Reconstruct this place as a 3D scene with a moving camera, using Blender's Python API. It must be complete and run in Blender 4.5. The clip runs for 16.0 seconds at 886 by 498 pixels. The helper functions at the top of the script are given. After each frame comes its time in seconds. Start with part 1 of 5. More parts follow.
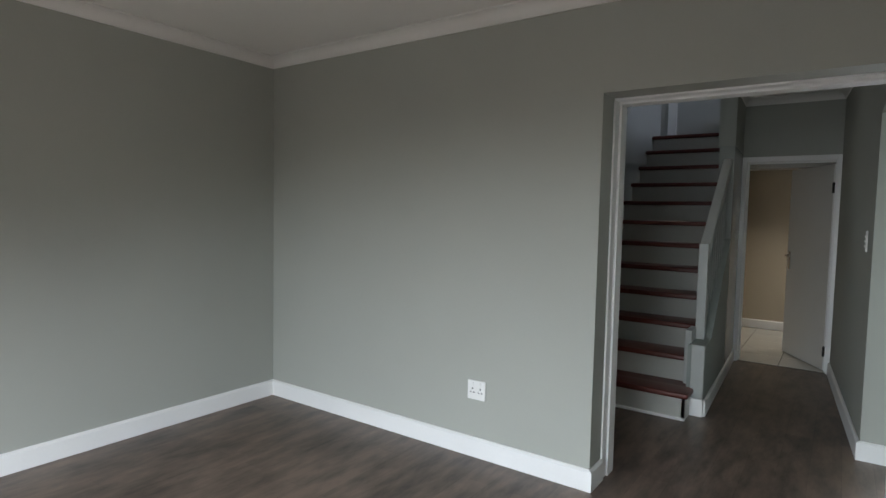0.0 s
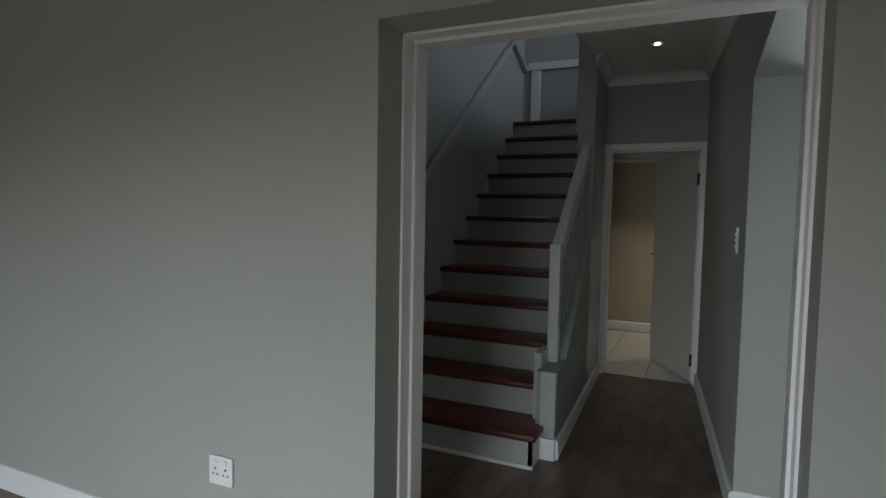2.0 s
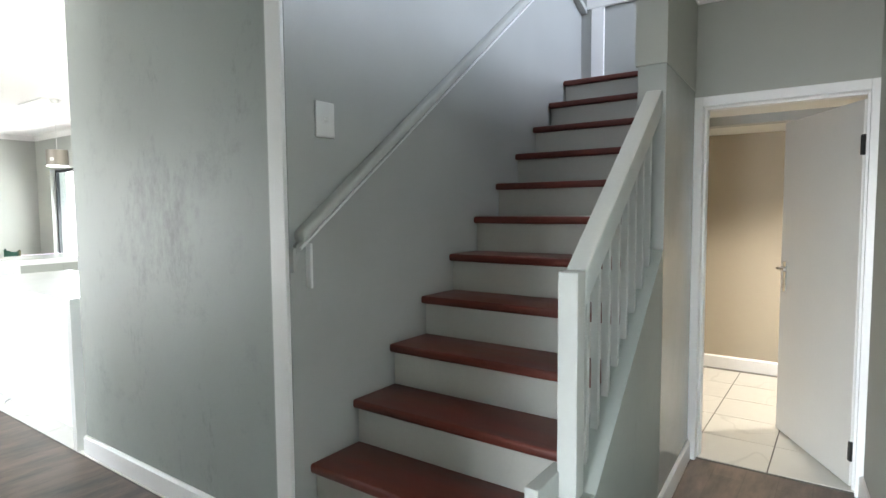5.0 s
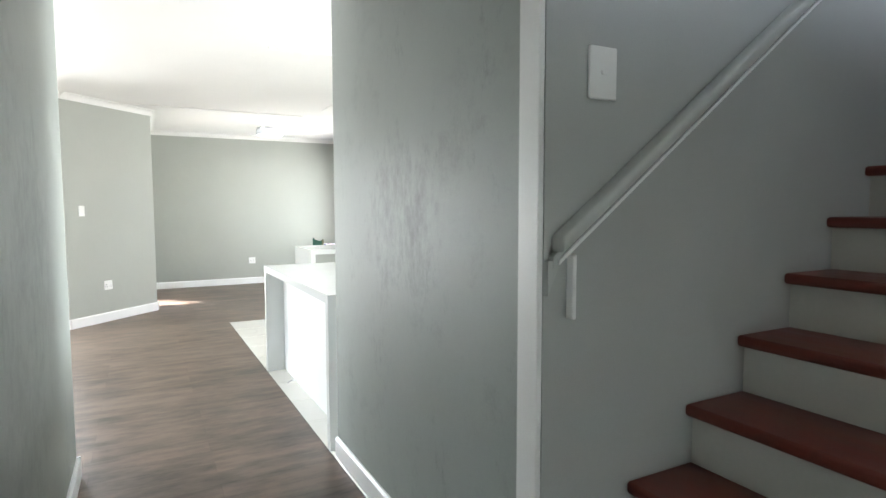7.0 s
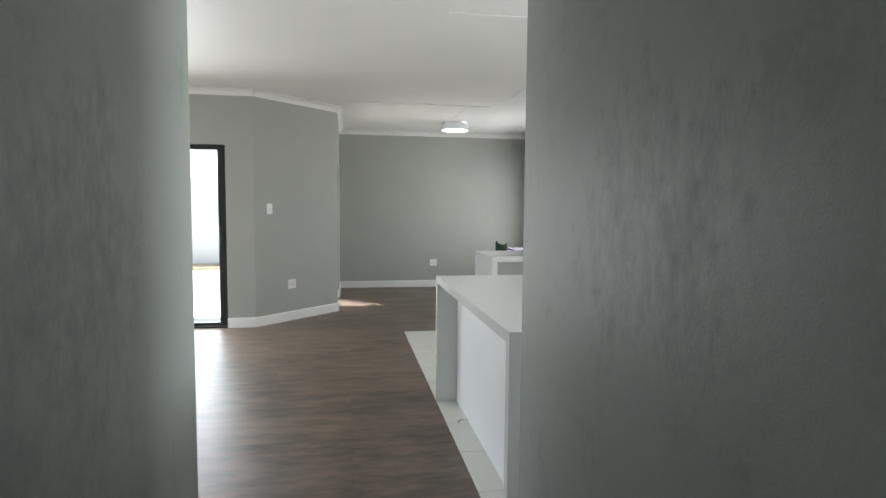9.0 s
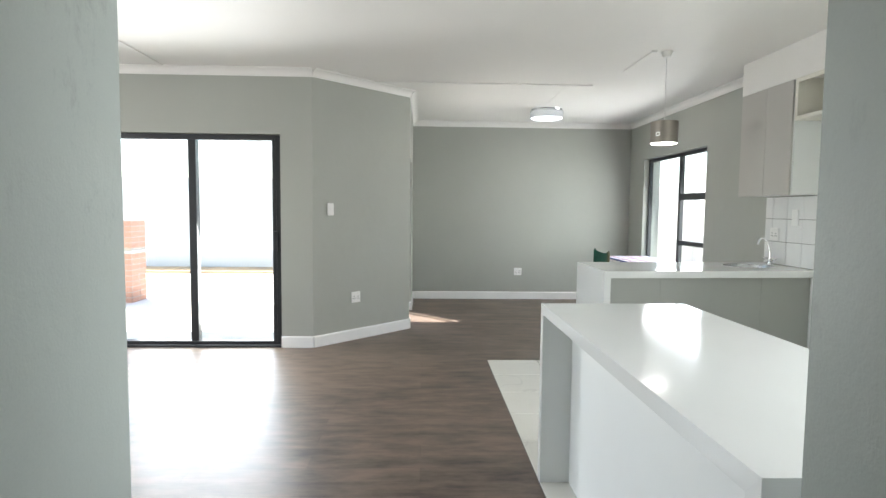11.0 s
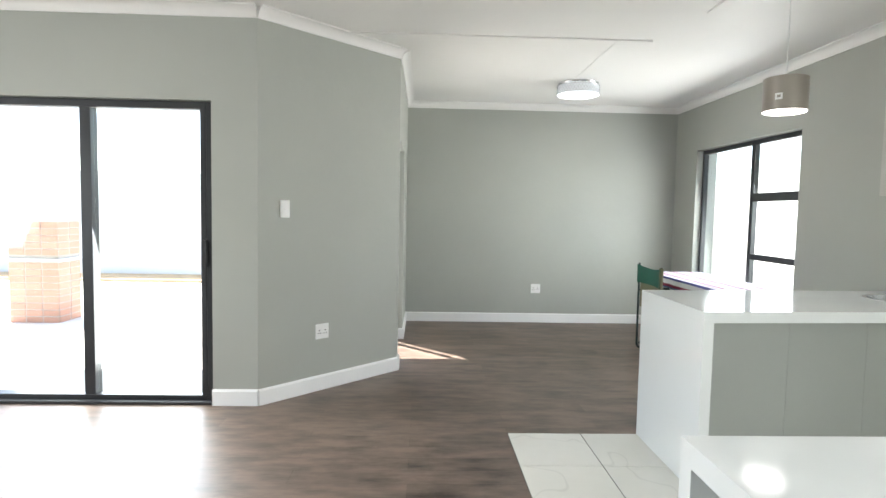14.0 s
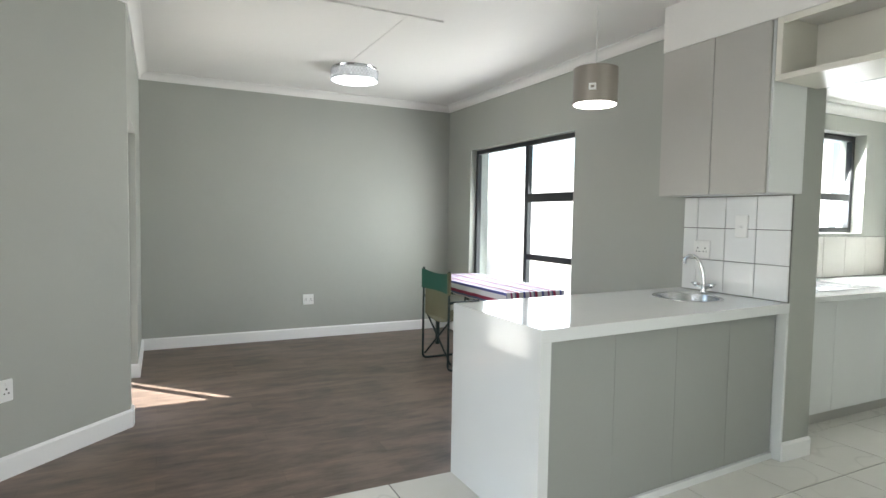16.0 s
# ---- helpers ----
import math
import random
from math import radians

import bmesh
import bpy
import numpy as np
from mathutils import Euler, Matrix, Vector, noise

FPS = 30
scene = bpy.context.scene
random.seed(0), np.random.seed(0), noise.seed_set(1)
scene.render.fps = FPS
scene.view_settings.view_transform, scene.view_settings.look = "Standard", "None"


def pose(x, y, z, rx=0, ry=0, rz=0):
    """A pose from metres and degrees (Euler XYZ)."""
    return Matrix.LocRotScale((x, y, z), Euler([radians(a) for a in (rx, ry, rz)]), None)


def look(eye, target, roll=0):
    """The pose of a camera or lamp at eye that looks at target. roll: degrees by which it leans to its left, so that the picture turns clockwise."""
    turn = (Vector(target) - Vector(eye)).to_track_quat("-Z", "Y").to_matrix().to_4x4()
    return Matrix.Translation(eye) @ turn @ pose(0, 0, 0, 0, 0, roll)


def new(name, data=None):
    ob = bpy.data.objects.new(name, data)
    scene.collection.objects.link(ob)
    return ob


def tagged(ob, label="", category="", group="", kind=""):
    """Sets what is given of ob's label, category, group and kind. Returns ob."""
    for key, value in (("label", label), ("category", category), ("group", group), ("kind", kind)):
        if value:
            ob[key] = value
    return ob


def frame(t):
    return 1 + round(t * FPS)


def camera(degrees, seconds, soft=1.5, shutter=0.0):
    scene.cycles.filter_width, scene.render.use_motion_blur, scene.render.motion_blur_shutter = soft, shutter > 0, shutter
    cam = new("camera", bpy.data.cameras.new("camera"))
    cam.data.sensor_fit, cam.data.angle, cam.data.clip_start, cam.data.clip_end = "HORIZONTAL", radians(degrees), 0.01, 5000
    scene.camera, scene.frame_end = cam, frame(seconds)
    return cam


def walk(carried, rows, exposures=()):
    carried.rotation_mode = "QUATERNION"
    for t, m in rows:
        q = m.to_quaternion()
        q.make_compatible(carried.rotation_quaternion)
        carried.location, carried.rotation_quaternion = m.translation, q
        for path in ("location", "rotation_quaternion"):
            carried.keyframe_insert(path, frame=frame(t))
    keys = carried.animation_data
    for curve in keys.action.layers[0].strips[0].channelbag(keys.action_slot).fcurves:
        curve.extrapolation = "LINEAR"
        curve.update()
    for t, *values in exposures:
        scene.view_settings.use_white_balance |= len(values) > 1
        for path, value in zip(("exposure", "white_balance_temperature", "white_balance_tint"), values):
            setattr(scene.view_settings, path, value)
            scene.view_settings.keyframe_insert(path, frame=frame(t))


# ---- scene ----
cam = camera(75.9, 16.0)
PATH = [
    (0, (1.911, -4.358, 1.418), (0.763, -2.725, 1.293), 1.2),
    (0.5, (1.912, -4.092, 1.424), (0.883, -2.382, 1.296), 1.1),
    (1, (1.92, -3.798, 1.417), (0.953, -2.053, 1.289), 1.1),
    (1.5, (1.886, -3.498, 1.42), (0.992, -1.713, 1.29), 1.1),
    (2, (1.886, -3.177, 1.412), (1.051, -1.364, 1.285), 1.0),
    (2.5, (1.898, -2.875, 1.412), (1.071, -1.059, 1.286), 0.7),
    (3, (1.848, -2.555, 1.428), (1.034, -0.733, 1.294), 0.7),
    (3.2, (1.848, -2.431, 1.428), (1.032, -0.61, 1.292), 0.5),
    (5.3, (1.708, -1.309, 1.431), (0.463, 0.249, 1.282), -0.3),
    (5.5, (1.636, -1.247, 1.451), (0.328, 0.258, 1.293), -0.2),
    (6, (1.494, -1.116, 1.451), (0.022, 0.229, 1.296), -0.2),
    (6.5, (1.368, -1.001, 1.441), (-0.274, 0.129, 1.288), -0.1),
    (7, (1.221, -0.928, 1.431), (-0.539, 0.009, 1.282), -0.1),
    (7.5, (1.008, -0.871, 1.428), (-0.835, -0.108, 1.285), 0.3),
    (8, (0.776, -0.782, 1.428), (-1.129, -0.189, 1.282), 0.5),
    (8.5, (0.5, -0.68, 1.411), (-1.446, -0.241, 1.266), 0.5),
    (9, (0.236, -0.641, 1.42), (-1.731, -0.306, 1.274), 0.5),
    (9.5, (-0.053, -0.618, 1.408), (-2.031, -0.361, 1.262), 0.6),
    (10, (-0.361, -0.599, 1.406), (-2.347, -0.415, 1.261), 0.6),
    (12.5, (-1.856, -0.624, 1.383), (-3.852, -0.636, 1.251), 0.8),
    (13, (-2.152, -0.594, 1.388), (-4.148, -0.615, 1.256), 0.9),
    (13.5, (-2.421, -0.571, 1.39), (-4.417, -0.585, 1.259), 1.0),
    (14, (-2.66, -0.552, 1.387), (-4.654, -0.48, 1.256), 1.1),
    (14.5, (-2.895, -0.514, 1.388), (-4.88, -0.313, 1.263), 1.0),
    (15, (-3.111, -0.535, 1.392), (-5.064, -0.123, 1.272), 1.0),
    (15.5, (-3.297, -0.567, 1.376), (-5.182, 0.092, 1.259), 1.0),
    (16, (-3.465, -0.571, 1.383), (-5.254, 0.316, 1.27), 1.0),
]
walk(cam, [(t, look(e, g, r)) for t, e, g, r in PATH], [(0, 0.9), (1, 0.55), (1.5, 0.35), (2.5, 0.7), (3.2, 1.72), (5.3, 3.36), (6.5, 3.3), (7.5, 2.72), (9, 1.85), (10.2, 2.05), (12.3, 2.42), (14, 2.46), (16, 2.17)])

# ---- light ----
SUN_TO = Vector((0.707, 0.707, -1.732)).normalized()      # the way the sunlight travels
world = bpy.data.worlds.new("world")
scene.world = world
world.use_nodes = True
wn = world.node_tree.nodes
sky = wn.new("ShaderNodeTexSky")
sky.sky_type = "NISHITA"
sky.sun_disc = False
sky.sun_elevation = math.asin(-SUN_TO.z)
sky.sun_rotation = math.atan2(-SUN_TO.x, -SUN_TO.y)
wn["Background"].inputs["Strength"].default_value = 0.15
world.node_tree.links.new(sky.outputs[0], wn["Background"].inputs[0])
sun = new("sun", bpy.data.lights.new("sun", "SUN"))
sun.data.energy, sun.data.angle, sun.data.color = 5.0, radians(0.5), (1.0, 0.97, 0.92)
sun.matrix_world = look((0, 0, 20), Vector((0, 0, 20)) + SUN_TO)


def window_light(name, x, y, z, to, w, h, power, color=(0.95, 0.975, 1.0), spread=170):
    """An area lamp in an opening, standing in for the sky's light."""
    lamp = new(name, bpy.data.lights.new(name, "AREA"))
    lamp.data.shape, lamp.data.size, lamp.data.size_y = "RECTANGLE", w, h
    lamp.data.energy, lamp.data.color, lamp.data.spread = power, color, radians(spread)
    lamp.matrix_world = look((x, y, z), (x + to[0], y + to[1], z + to[2]))
    return lamp


window_light("sky_light_front_window", 0.7, -5.50, 0.95, (0, 1, -1.8), 2.3, 1.7, 96, (0.86, 0.93, 1.0), 150)
window_light("sky_light_entrance", 2.85, 1.10, 1.05, (0, -1, -0.45), 0.85, 1.9, 40, (0.80, 0.895, 1.0))
window_light("sky_light_sliding_door", -6.76, -2.86, 1.05, (1, 0, -0.4), 1.6, 1.95, 21)
window_light("sky_light_dining_window", -8.25, 2.80, 1.35, (0, -1, -0.25), 1.7, 1.5, 12)
# Added fill from an assumed window in the unseen south end of the living room.
window_light("sky_light_living_window", -4.2, -5.60, 1.4, (0, 1, -0.4), 2.2, 1.3, 18)
window_light("sky_light_scullery_window", -6.50, 4.71, 1.75, (1, 0, -0.4), 0.55, 0.75, 17)
# Added fill that brightens the kitchen; its opening is unseen.
window_light("sky_light_kitchen_window", -1.7, 2.78, 1.6, (0, -1, -0.4), 1.3, 0.9, 26)
window_light("sky_light_landing_window", 2.97, 1.95, 4.05, (-1, 0, 0), 1.2, 1.0, 7.5, (0.80, 0.86, 1.0), 130)


# ---- materials ----
def material(name, color, rough=0.5, metal=0.0, var=0.06, scale=3.0, fine=60.0, bump=0.05, spec=0.5, stretch=(1, 1, 1), coat=0.0, rand=0.0, dist=0.01):
    """A painted or solid surface: broad and fine variation of the colour, and fine relief."""
    m = bpy.data.materials.new(name)
    m.use_nodes = True
    n, l = m.node_tree.nodes, m.node_tree.links
    b = n["Principled BSDF"]
    b.inputs["Roughness"].default_value, b.inputs["Metallic"].default_value = rough, metal
    b.inputs["Specular IOR Level"].default_value = spec
    b.inputs["Coat Weight"].default_value = coat
    co = n.new("ShaderNodeTexCoord")
    mp = n.new("ShaderNodeMapping")
    mp.inputs["Scale"].default_value = stretch
    l.new(co.outputs["Object"], mp.inputs[0])
    big, small = n.new("ShaderNodeTexNoise"), n.new("ShaderNodeTexNoise")
    big.inputs["Scale"].default_value, big.inputs["Detail"].default_value = scale, 5
    small.inputs["Scale"].default_value, small.inputs["Detail"].default_value = fine, 3
    for t in (big, small):
        l.new(mp.outputs[0], t.inputs["Vector"])
    mix = n.new("ShaderNodeMath")
    mix.operation = "MULTIPLY_ADD"
    l.new(small.outputs[0], mix.inputs[0])
    mix.inputs[1].default_value = 0.4
    l.new(big.outputs[0], mix.inputs[2])
    last = mix
    if rand:
        info = n.new("ShaderNodeObjectInfo")
        add = n.new("ShaderNodeMath")
        add.operation = "MULTIPLY_ADD"
        l.new(info.outputs["Random"], add.inputs[0])
        add.inputs[1].default_value = rand
        l.new(mix.outputs[0], add.inputs[2])
        last = add
    ramp = n.new("ShaderNodeMapRange")
    ramp.inputs["From Min"].default_value, ramp.inputs["From Max"].default_value = 0.35, 1.05 + rand
    ramp.inputs["To Min"].default_value, ramp.inputs["To Max"].default_value = 1 - var, 1 + var
    l.new(last.outputs[0], ramp.inputs[0])
    col = n.new("ShaderNodeVectorMath")
    col.operation = "SCALE"
    col.inputs[0].default_value = color
    l.new(ramp.outputs[0], col.inputs["Scale"])
    l.new(col.outputs[0], b.inputs["Base Color"])
    rr = n.new("ShaderNodeMapRange")
    rr.inputs["To Min"].default_value, rr.inputs["To Max"].default_value = max(rough - 0.07, 0.02), min(rough + 0.07, 1)
    l.new(big.outputs[0], rr.inputs[0])
    l.new(rr.outputs[0], b.inputs["Roughness"])
    if bump:
        bp = n.new("ShaderNodeBump")
        bp.inputs["Strength"].default_value, bp.inputs["Distance"].default_value = bump, dist
        l.new(small.outputs[0], bp.inputs["Height"])
        l.new(bp.outputs[0], b.inputs["Normal"])
    return m


def plaster(name, color, rough, cloud, scale, sheen=0.5, marks=0.0):
    """Painted plaster with broad trowel marks, roller grain and clouded gloss."""
    m = material(name, color, rough, 0, cloud, scale, 180, 0.12, sheen, dist=0.004)
    n, l = m.node_tree.nodes, m.node_tree.links
    b = n["Principled BSDF"]
    co = n.new("ShaderNodeTexCoord")
    wave = n.new("ShaderNodeTexNoise")
    wave.inputs["Scale"].default_value, wave.inputs["Detail"].default_value, wave.inputs["Roughness"].default_value = 2.2, 4, 0.55
    l.new(co.outputs["Object"], wave.inputs["Vector"])
    bp = n.new("ShaderNodeBump")
    bp.inputs["Strength"].default_value, bp.inputs["Distance"].default_value = 0.25 + marks, 0.03
    l.new(wave.outputs[0], bp.inputs["Height"])
    old = b.inputs["Normal"].links[0].from_socket
    l.new(old, bp.inputs["Normal"])
    l.new(bp.outputs[0], b.inputs["Normal"])
    return m


def rough_patches(m, stretch, fine, edge, strength):
    """Coarse brush and trowel relief that comes and goes in broad patches."""
    n, l = m.node_tree.nodes, m.node_tree.links
    b = n["Principled BSDF"]
    co = n.new("ShaderNodeTexCoord")
    mp = n.new("ShaderNodeMapping")
    mp.inputs["Scale"].default_value = stretch
    l.new(co.outputs["Object"], mp.inputs[0])
    where, grit = n.new("ShaderNodeTexNoise"), n.new("ShaderNodeTexNoise")
    where.inputs["Scale"].default_value, where.inputs["Detail"].default_value = 1.7, 3
    grit.inputs["Scale"].default_value, grit.inputs["Detail"].default_value, grit.inputs["Roughness"].default_value = fine, 5, 0.65
    l.new(co.outputs["Object"], where.inputs["Vector"])
    l.new(mp.outputs[0], grit.inputs["Vector"])
    rg = n.new("ShaderNodeMapRange")
    rg.interpolation_type = "SMOOTHSTEP"
    rg.inputs["From Min"].default_value, rg.inputs["From Max"].default_value = edge, edge + 0.2
    rg.inputs["To Min"].default_value, rg.inputs["To Max"].default_value = 0.08, strength
    l.new(where.outputs[0], rg.inputs[0])
    bp = n.new("ShaderNodeBump")
    bp.inputs["Distance"].default_value = 0.012
    l.new(rg.outputs[0], bp.inputs["Strength"])
    l.new(grit.outputs[0], bp.inputs["Height"])
    l.new(b.inputs["Normal"].links[0].from_socket, bp.inputs["Normal"])
    l.new(bp.outputs[0], b.inputs["Normal"])
    return m


def scuffed(m, scale, low, high, depth, stretch=(1, 1, 1)):
    """Darker scuffs and patched places in irregular clouds over a painted wall."""
    n, l = m.node_tree.nodes, m.node_tree.links
    b = n["Principled BSDF"]
    co = n.new("ShaderNodeTexCoord")
    mp = n.new("ShaderNodeMapping")
    mp.inputs["Scale"].default_value = stretch
    l.new(co.outputs["Object"], mp.inputs[0])
    a, c = n.new("ShaderNodeTexNoise"), n.new("ShaderNodeTexNoise")
    a.inputs["Scale"].default_value, a.inputs["Detail"].default_value, a.inputs["Roughness"].default_value = scale, 6, 0.6
    c.inputs["Scale"].default_value, c.inputs["Detail"].default_value, c.inputs["Roughness"].default_value = scale * 6, 8, 0.75
    for t in (a, c):
        l.new(mp.outputs[0], t.inputs["Vector"])
    mul = n.new("ShaderNodeMath")
    mul.operation = "MULTIPLY"
    l.new(a.outputs[0], mul.inputs[0])
    l.new(c.outputs[0], mul.inputs[1])
    rg = n.new("ShaderNodeMapRange")
    rg.interpolation_type = "SMOOTHSTEP"
    rg.inputs["From Min"].default_value, rg.inputs["From Max"].default_value = low, high
    rg.inputs["To Min"].default_value, rg.inputs["To Max"].default_value = 1.0, 1 - depth
    l.new(mul.outputs[0], rg.inputs[0])
    sc = n.new("ShaderNodeVectorMath")
    sc.operation = "SCALE"
    l.new(b.inputs["Base Color"].links[0].from_socket, sc.inputs[0])
    l.new(rg.outputs[0], sc.inputs["Scale"])
    l.new(sc.outputs[0], b.inputs["Base Color"])
    return m


def worn(m, centre, size, depth, fine=22):
    """A worn place of scraped, darker trowel marks round one spot of a wall."""
    n, l = m.node_tree.nodes, m.node_tree.links
    b = n["Principled BSDF"]
    co = n.new("ShaderNodeTexCoord")
    sub, div = n.new("ShaderNodeVectorMath"), n.new("ShaderNodeVectorMath")
    sub.operation, div.operation = "SUBTRACT", "DIVIDE"
    sub.inputs[1].default_value, div.inputs[1].default_value = centre, size
    l.new(co.outputs["Object"], sub.inputs[0])
    l.new(sub.outputs[0], div.inputs[0])
    far = n.new("ShaderNodeVectorMath")
    far.operation = "LENGTH"
    l.new(div.outputs[0], far.inputs[0])
    near = n.new("ShaderNodeMapRange")
    near.interpolation_type = "SMOOTHSTEP"
    near.inputs["From Min"].default_value, near.inputs["From Max"].default_value = 1.0, 0.15
    near.inputs["To Min"].default_value, near.inputs["To Max"].default_value = 0.0, 0.30
    l.new(far.outputs["Value"], near.inputs[0])
    mp = n.new("ShaderNodeMapping")
    mp.inputs["Scale"].default_value = (1, 1, 0.5)
    l.new(co.outputs["Object"], mp.inputs[0])
    grit, cloud = n.new("ShaderNodeTexNoise"), n.new("ShaderNodeTexNoise")
    grit.inputs["Scale"].default_value, grit.inputs["Detail"].default_value, grit.inputs["Roughness"].default_value = fine, 7, 0.72
    cloud.inputs["Scale"].default_value, cloud.inputs["Detail"].default_value = 4.5, 4
    l.new(mp.outputs[0], grit.inputs["Vector"])
    l.new(mp.outputs[0], cloud.inputs["Vector"])
    mix = n.new("ShaderNodeMath")
    mix.operation = "MULTIPLY_ADD"
    mix.inputs[1].default_value = 0.6
    l.new(cloud.outputs[0], mix.inputs[0])
    l.new(grit.outputs[0], mix.inputs[2])
    add = n.new("ShaderNodeMath")
    add.operation = "ADD"
    l.new(mix.outputs[0], add.inputs[0])
    l.new(near.outputs[0], add.inputs[1])
    rg = n.new("ShaderNodeMapRange")
    rg.inputs["From Min"].default_value, rg.inputs["From Max"].default_value = 0.92, 1.34
    rg.inputs["To Min"].default_value, rg.inputs["To Max"].default_value = 1.0, 1 - depth
    l.new(add.outputs[0], rg.inputs[0])
    sc = n.new("ShaderNodeVectorMath")
    sc.operation = "SCALE"
    l.new(b.inputs["Base Color"].links[0].from_socket, sc.inputs[0])
    l.new(rg.outputs[0], sc.inputs["Scale"])
    l.new(sc.outputs[0], b.inputs["Base Color"])
    return m


WALL_COLOR = (0.393, 0.405, 0.367)
M_WALL = plaster("wall_paint_grey_green", WALL_COLOR, 0.62, 0.05, 1.3, 0.35)
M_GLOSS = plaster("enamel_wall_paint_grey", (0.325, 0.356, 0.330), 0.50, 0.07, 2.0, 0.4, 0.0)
M_STAIRWALL = plaster("enamel_stair_paint_grey", (0.425, 0.437, 0.422), 0.34, 0.09, 1.6, 0.5, -0.18)
M_COLUMN = plaster("enamel_column_paint_grey", (0.37, 0.385, 0.365), 0.22, 0.05, 2.0, 0.5, 0.0)
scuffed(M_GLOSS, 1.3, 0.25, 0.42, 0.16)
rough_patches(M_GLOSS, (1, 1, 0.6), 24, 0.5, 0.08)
worn(M_GLOSS, (-0.95, 0.03, 1.42), (0.50, 0.6, 0.55), 0.42, 24)
worn(M_GLOSS, (-1.2, -1.27, 1.35), (0.7, 0.6, 0.7), 0.32, 22)
M_CEIL = plaster("ceiling_paint_white", (0.80, 0.79, 0.76), 0.55, 0.03, 0.9, 0.4)
M_CORNICE = material("cornice_paint_white", (0.80, 0.79, 0.76), 0.6, 0, 0.03, 2, 60, 0.05)
M_TRIM = material("trim_enamel_white", (0.86, 0.86, 0.85), 0.32, 0, 0.04, 3, 90, 0.04)
M_RISER = material("riser_enamel_pale_grey", (0.47, 0.472, 0.435), 0.38, 0, 0.07, 3, 60, 0.06)
M_RAIL = material("rail_enamel_grey_white", (0.46, 0.475, 0.455), 0.35, 0, 0.06, 4, 70, 0.06)
M_BATHWALL = plaster("bathroom_wall_paint_beige", (0.42, 0.37, 0.29), 0.6, 0.04, 1.5, 0.35)
M_PLASTIC = material("plate_plastic_white", (0.82, 0.82, 0.80), 0.3, 0, 0.02, 5, 40, 0.01)
# Black that stands in for the shade inside pin holes and the scullery bowl.
M_SLOT = material("hollow_shade_black", (0.02, 0.02, 0.02), 0.5, 0, 0.1, 5, 40, 0.0)
M_ALU = material("aluminium_frame_charcoal", (0.035, 0.037, 0.04), 0.35, 0.3, 0.1, 4, 120, 0.03)
M_STONE = material("worktop_stone_white", (0.76, 0.78, 0.77), 0.10, 0, 0.02, 2, 260, 0.0, 0.55)
M_PANEL = material("cabinet_panel_grey", (0.33, 0.345, 0.32), 0.35, 0, 0.03, 1.5, 80, 0.02)
M_UPPER = material("cabinet_door_warm_grey", (0.46, 0.45, 0.42), 0.5, 0, 0.03, 1.5, 80, 0.02)
M_MELAMINE = material("melamine_white", (0.77, 0.79, 0.78), 0.5, 0, 0.02, 2, 80, 0.01)
M_NICHE = material("shelf_paint_cream", (0.72, 0.70, 0.62), 0.45, 0, 0.04, 2, 80, 0.02)
M_CHROME = material("chrome", (0.75, 0.76, 0.77), 0.12, 1.0, 0.03, 4, 60, 0.0)
M_STEEL = material("sink_steel", (0.55, 0.56, 0.57), 0.25, 1.0, 0.06, 6, 200, 0.03)
M_SPLASH = material("splash_tile_white", (0.80, 0.81, 0.80), 0.12, 0, 0.03, 3, 30, 0.02, rand=0.1)
M_SPLASHB = material("splash_tile_cream", (0.58, 0.565, 0.52), 0.2, 0, 0.05, 3, 30, 0.02, rand=0.1)
M_GROUT = material("grout_grey", (0.13, 0.125, 0.11), 0.9, 0, 0.1, 8, 120, 0.2)
M_TILE = material("floor_tile_off_white", (0.70, 0.69, 0.64), 0.14, 0, 0.05, 2.5, 14, 0.02, rand=0.25)
def veined(m):
    """Thin grey marble veins over a glazed tile, another stretch of them on each tile."""
    n, l = m.node_tree.nodes, m.node_tree.links
    b = n["Principled BSDF"]
    co, info = n.new("ShaderNodeTexCoord"), n.new("ShaderNodeObjectInfo")
    off = n.new("ShaderNodeVectorMath")
    off.operation = "MULTIPLY_ADD"
    l.new(info.outputs["Random"], off.inputs[0])
    off.inputs[1].default_value = (23.0, 17.0, 9.0)
    l.new(co.outputs["Object"], off.inputs[2])
    vein = n.new("ShaderNodeTexNoise")
    vein.inputs["Scale"].default_value, vein.inputs["Detail"].default_value, vein.inputs["Distortion"].default_value = 0.9, 3, 0.3
    l.new(off.outputs[0], vein.inputs["Vector"])
    mid, away = n.new("ShaderNodeMath"), n.new("ShaderNodeMath")
    mid.operation, away.operation = "SUBTRACT", "ABSOLUTE"
    mid.inputs[1].default_value = 0.47
    l.new(vein.outputs[0], mid.inputs[0])
    l.new(mid.outputs[0], away.inputs[0])
    rg = n.new("ShaderNodeMapRange")
    rg.interpolation_type = "SMOOTHSTEP"
    rg.inputs["From Min"].default_value, rg.inputs["From Max"].default_value = 0.0, 0.005
    rg.inputs["To Min"].default_value, rg.inputs["To Max"].default_value = 0.90, 1.0
    l.new(away.outputs[0], rg.inputs[0])
    sc = n.new("ShaderNodeVectorMath")
    sc.operation = "SCALE"
    l.new(b.inputs["Base Color"].links[0].from_socket, sc.inputs[0])
    l.new(rg.outputs[0], sc.inputs["Scale"])
    l.new(sc.outputs[0], b.inputs["Base Color"])


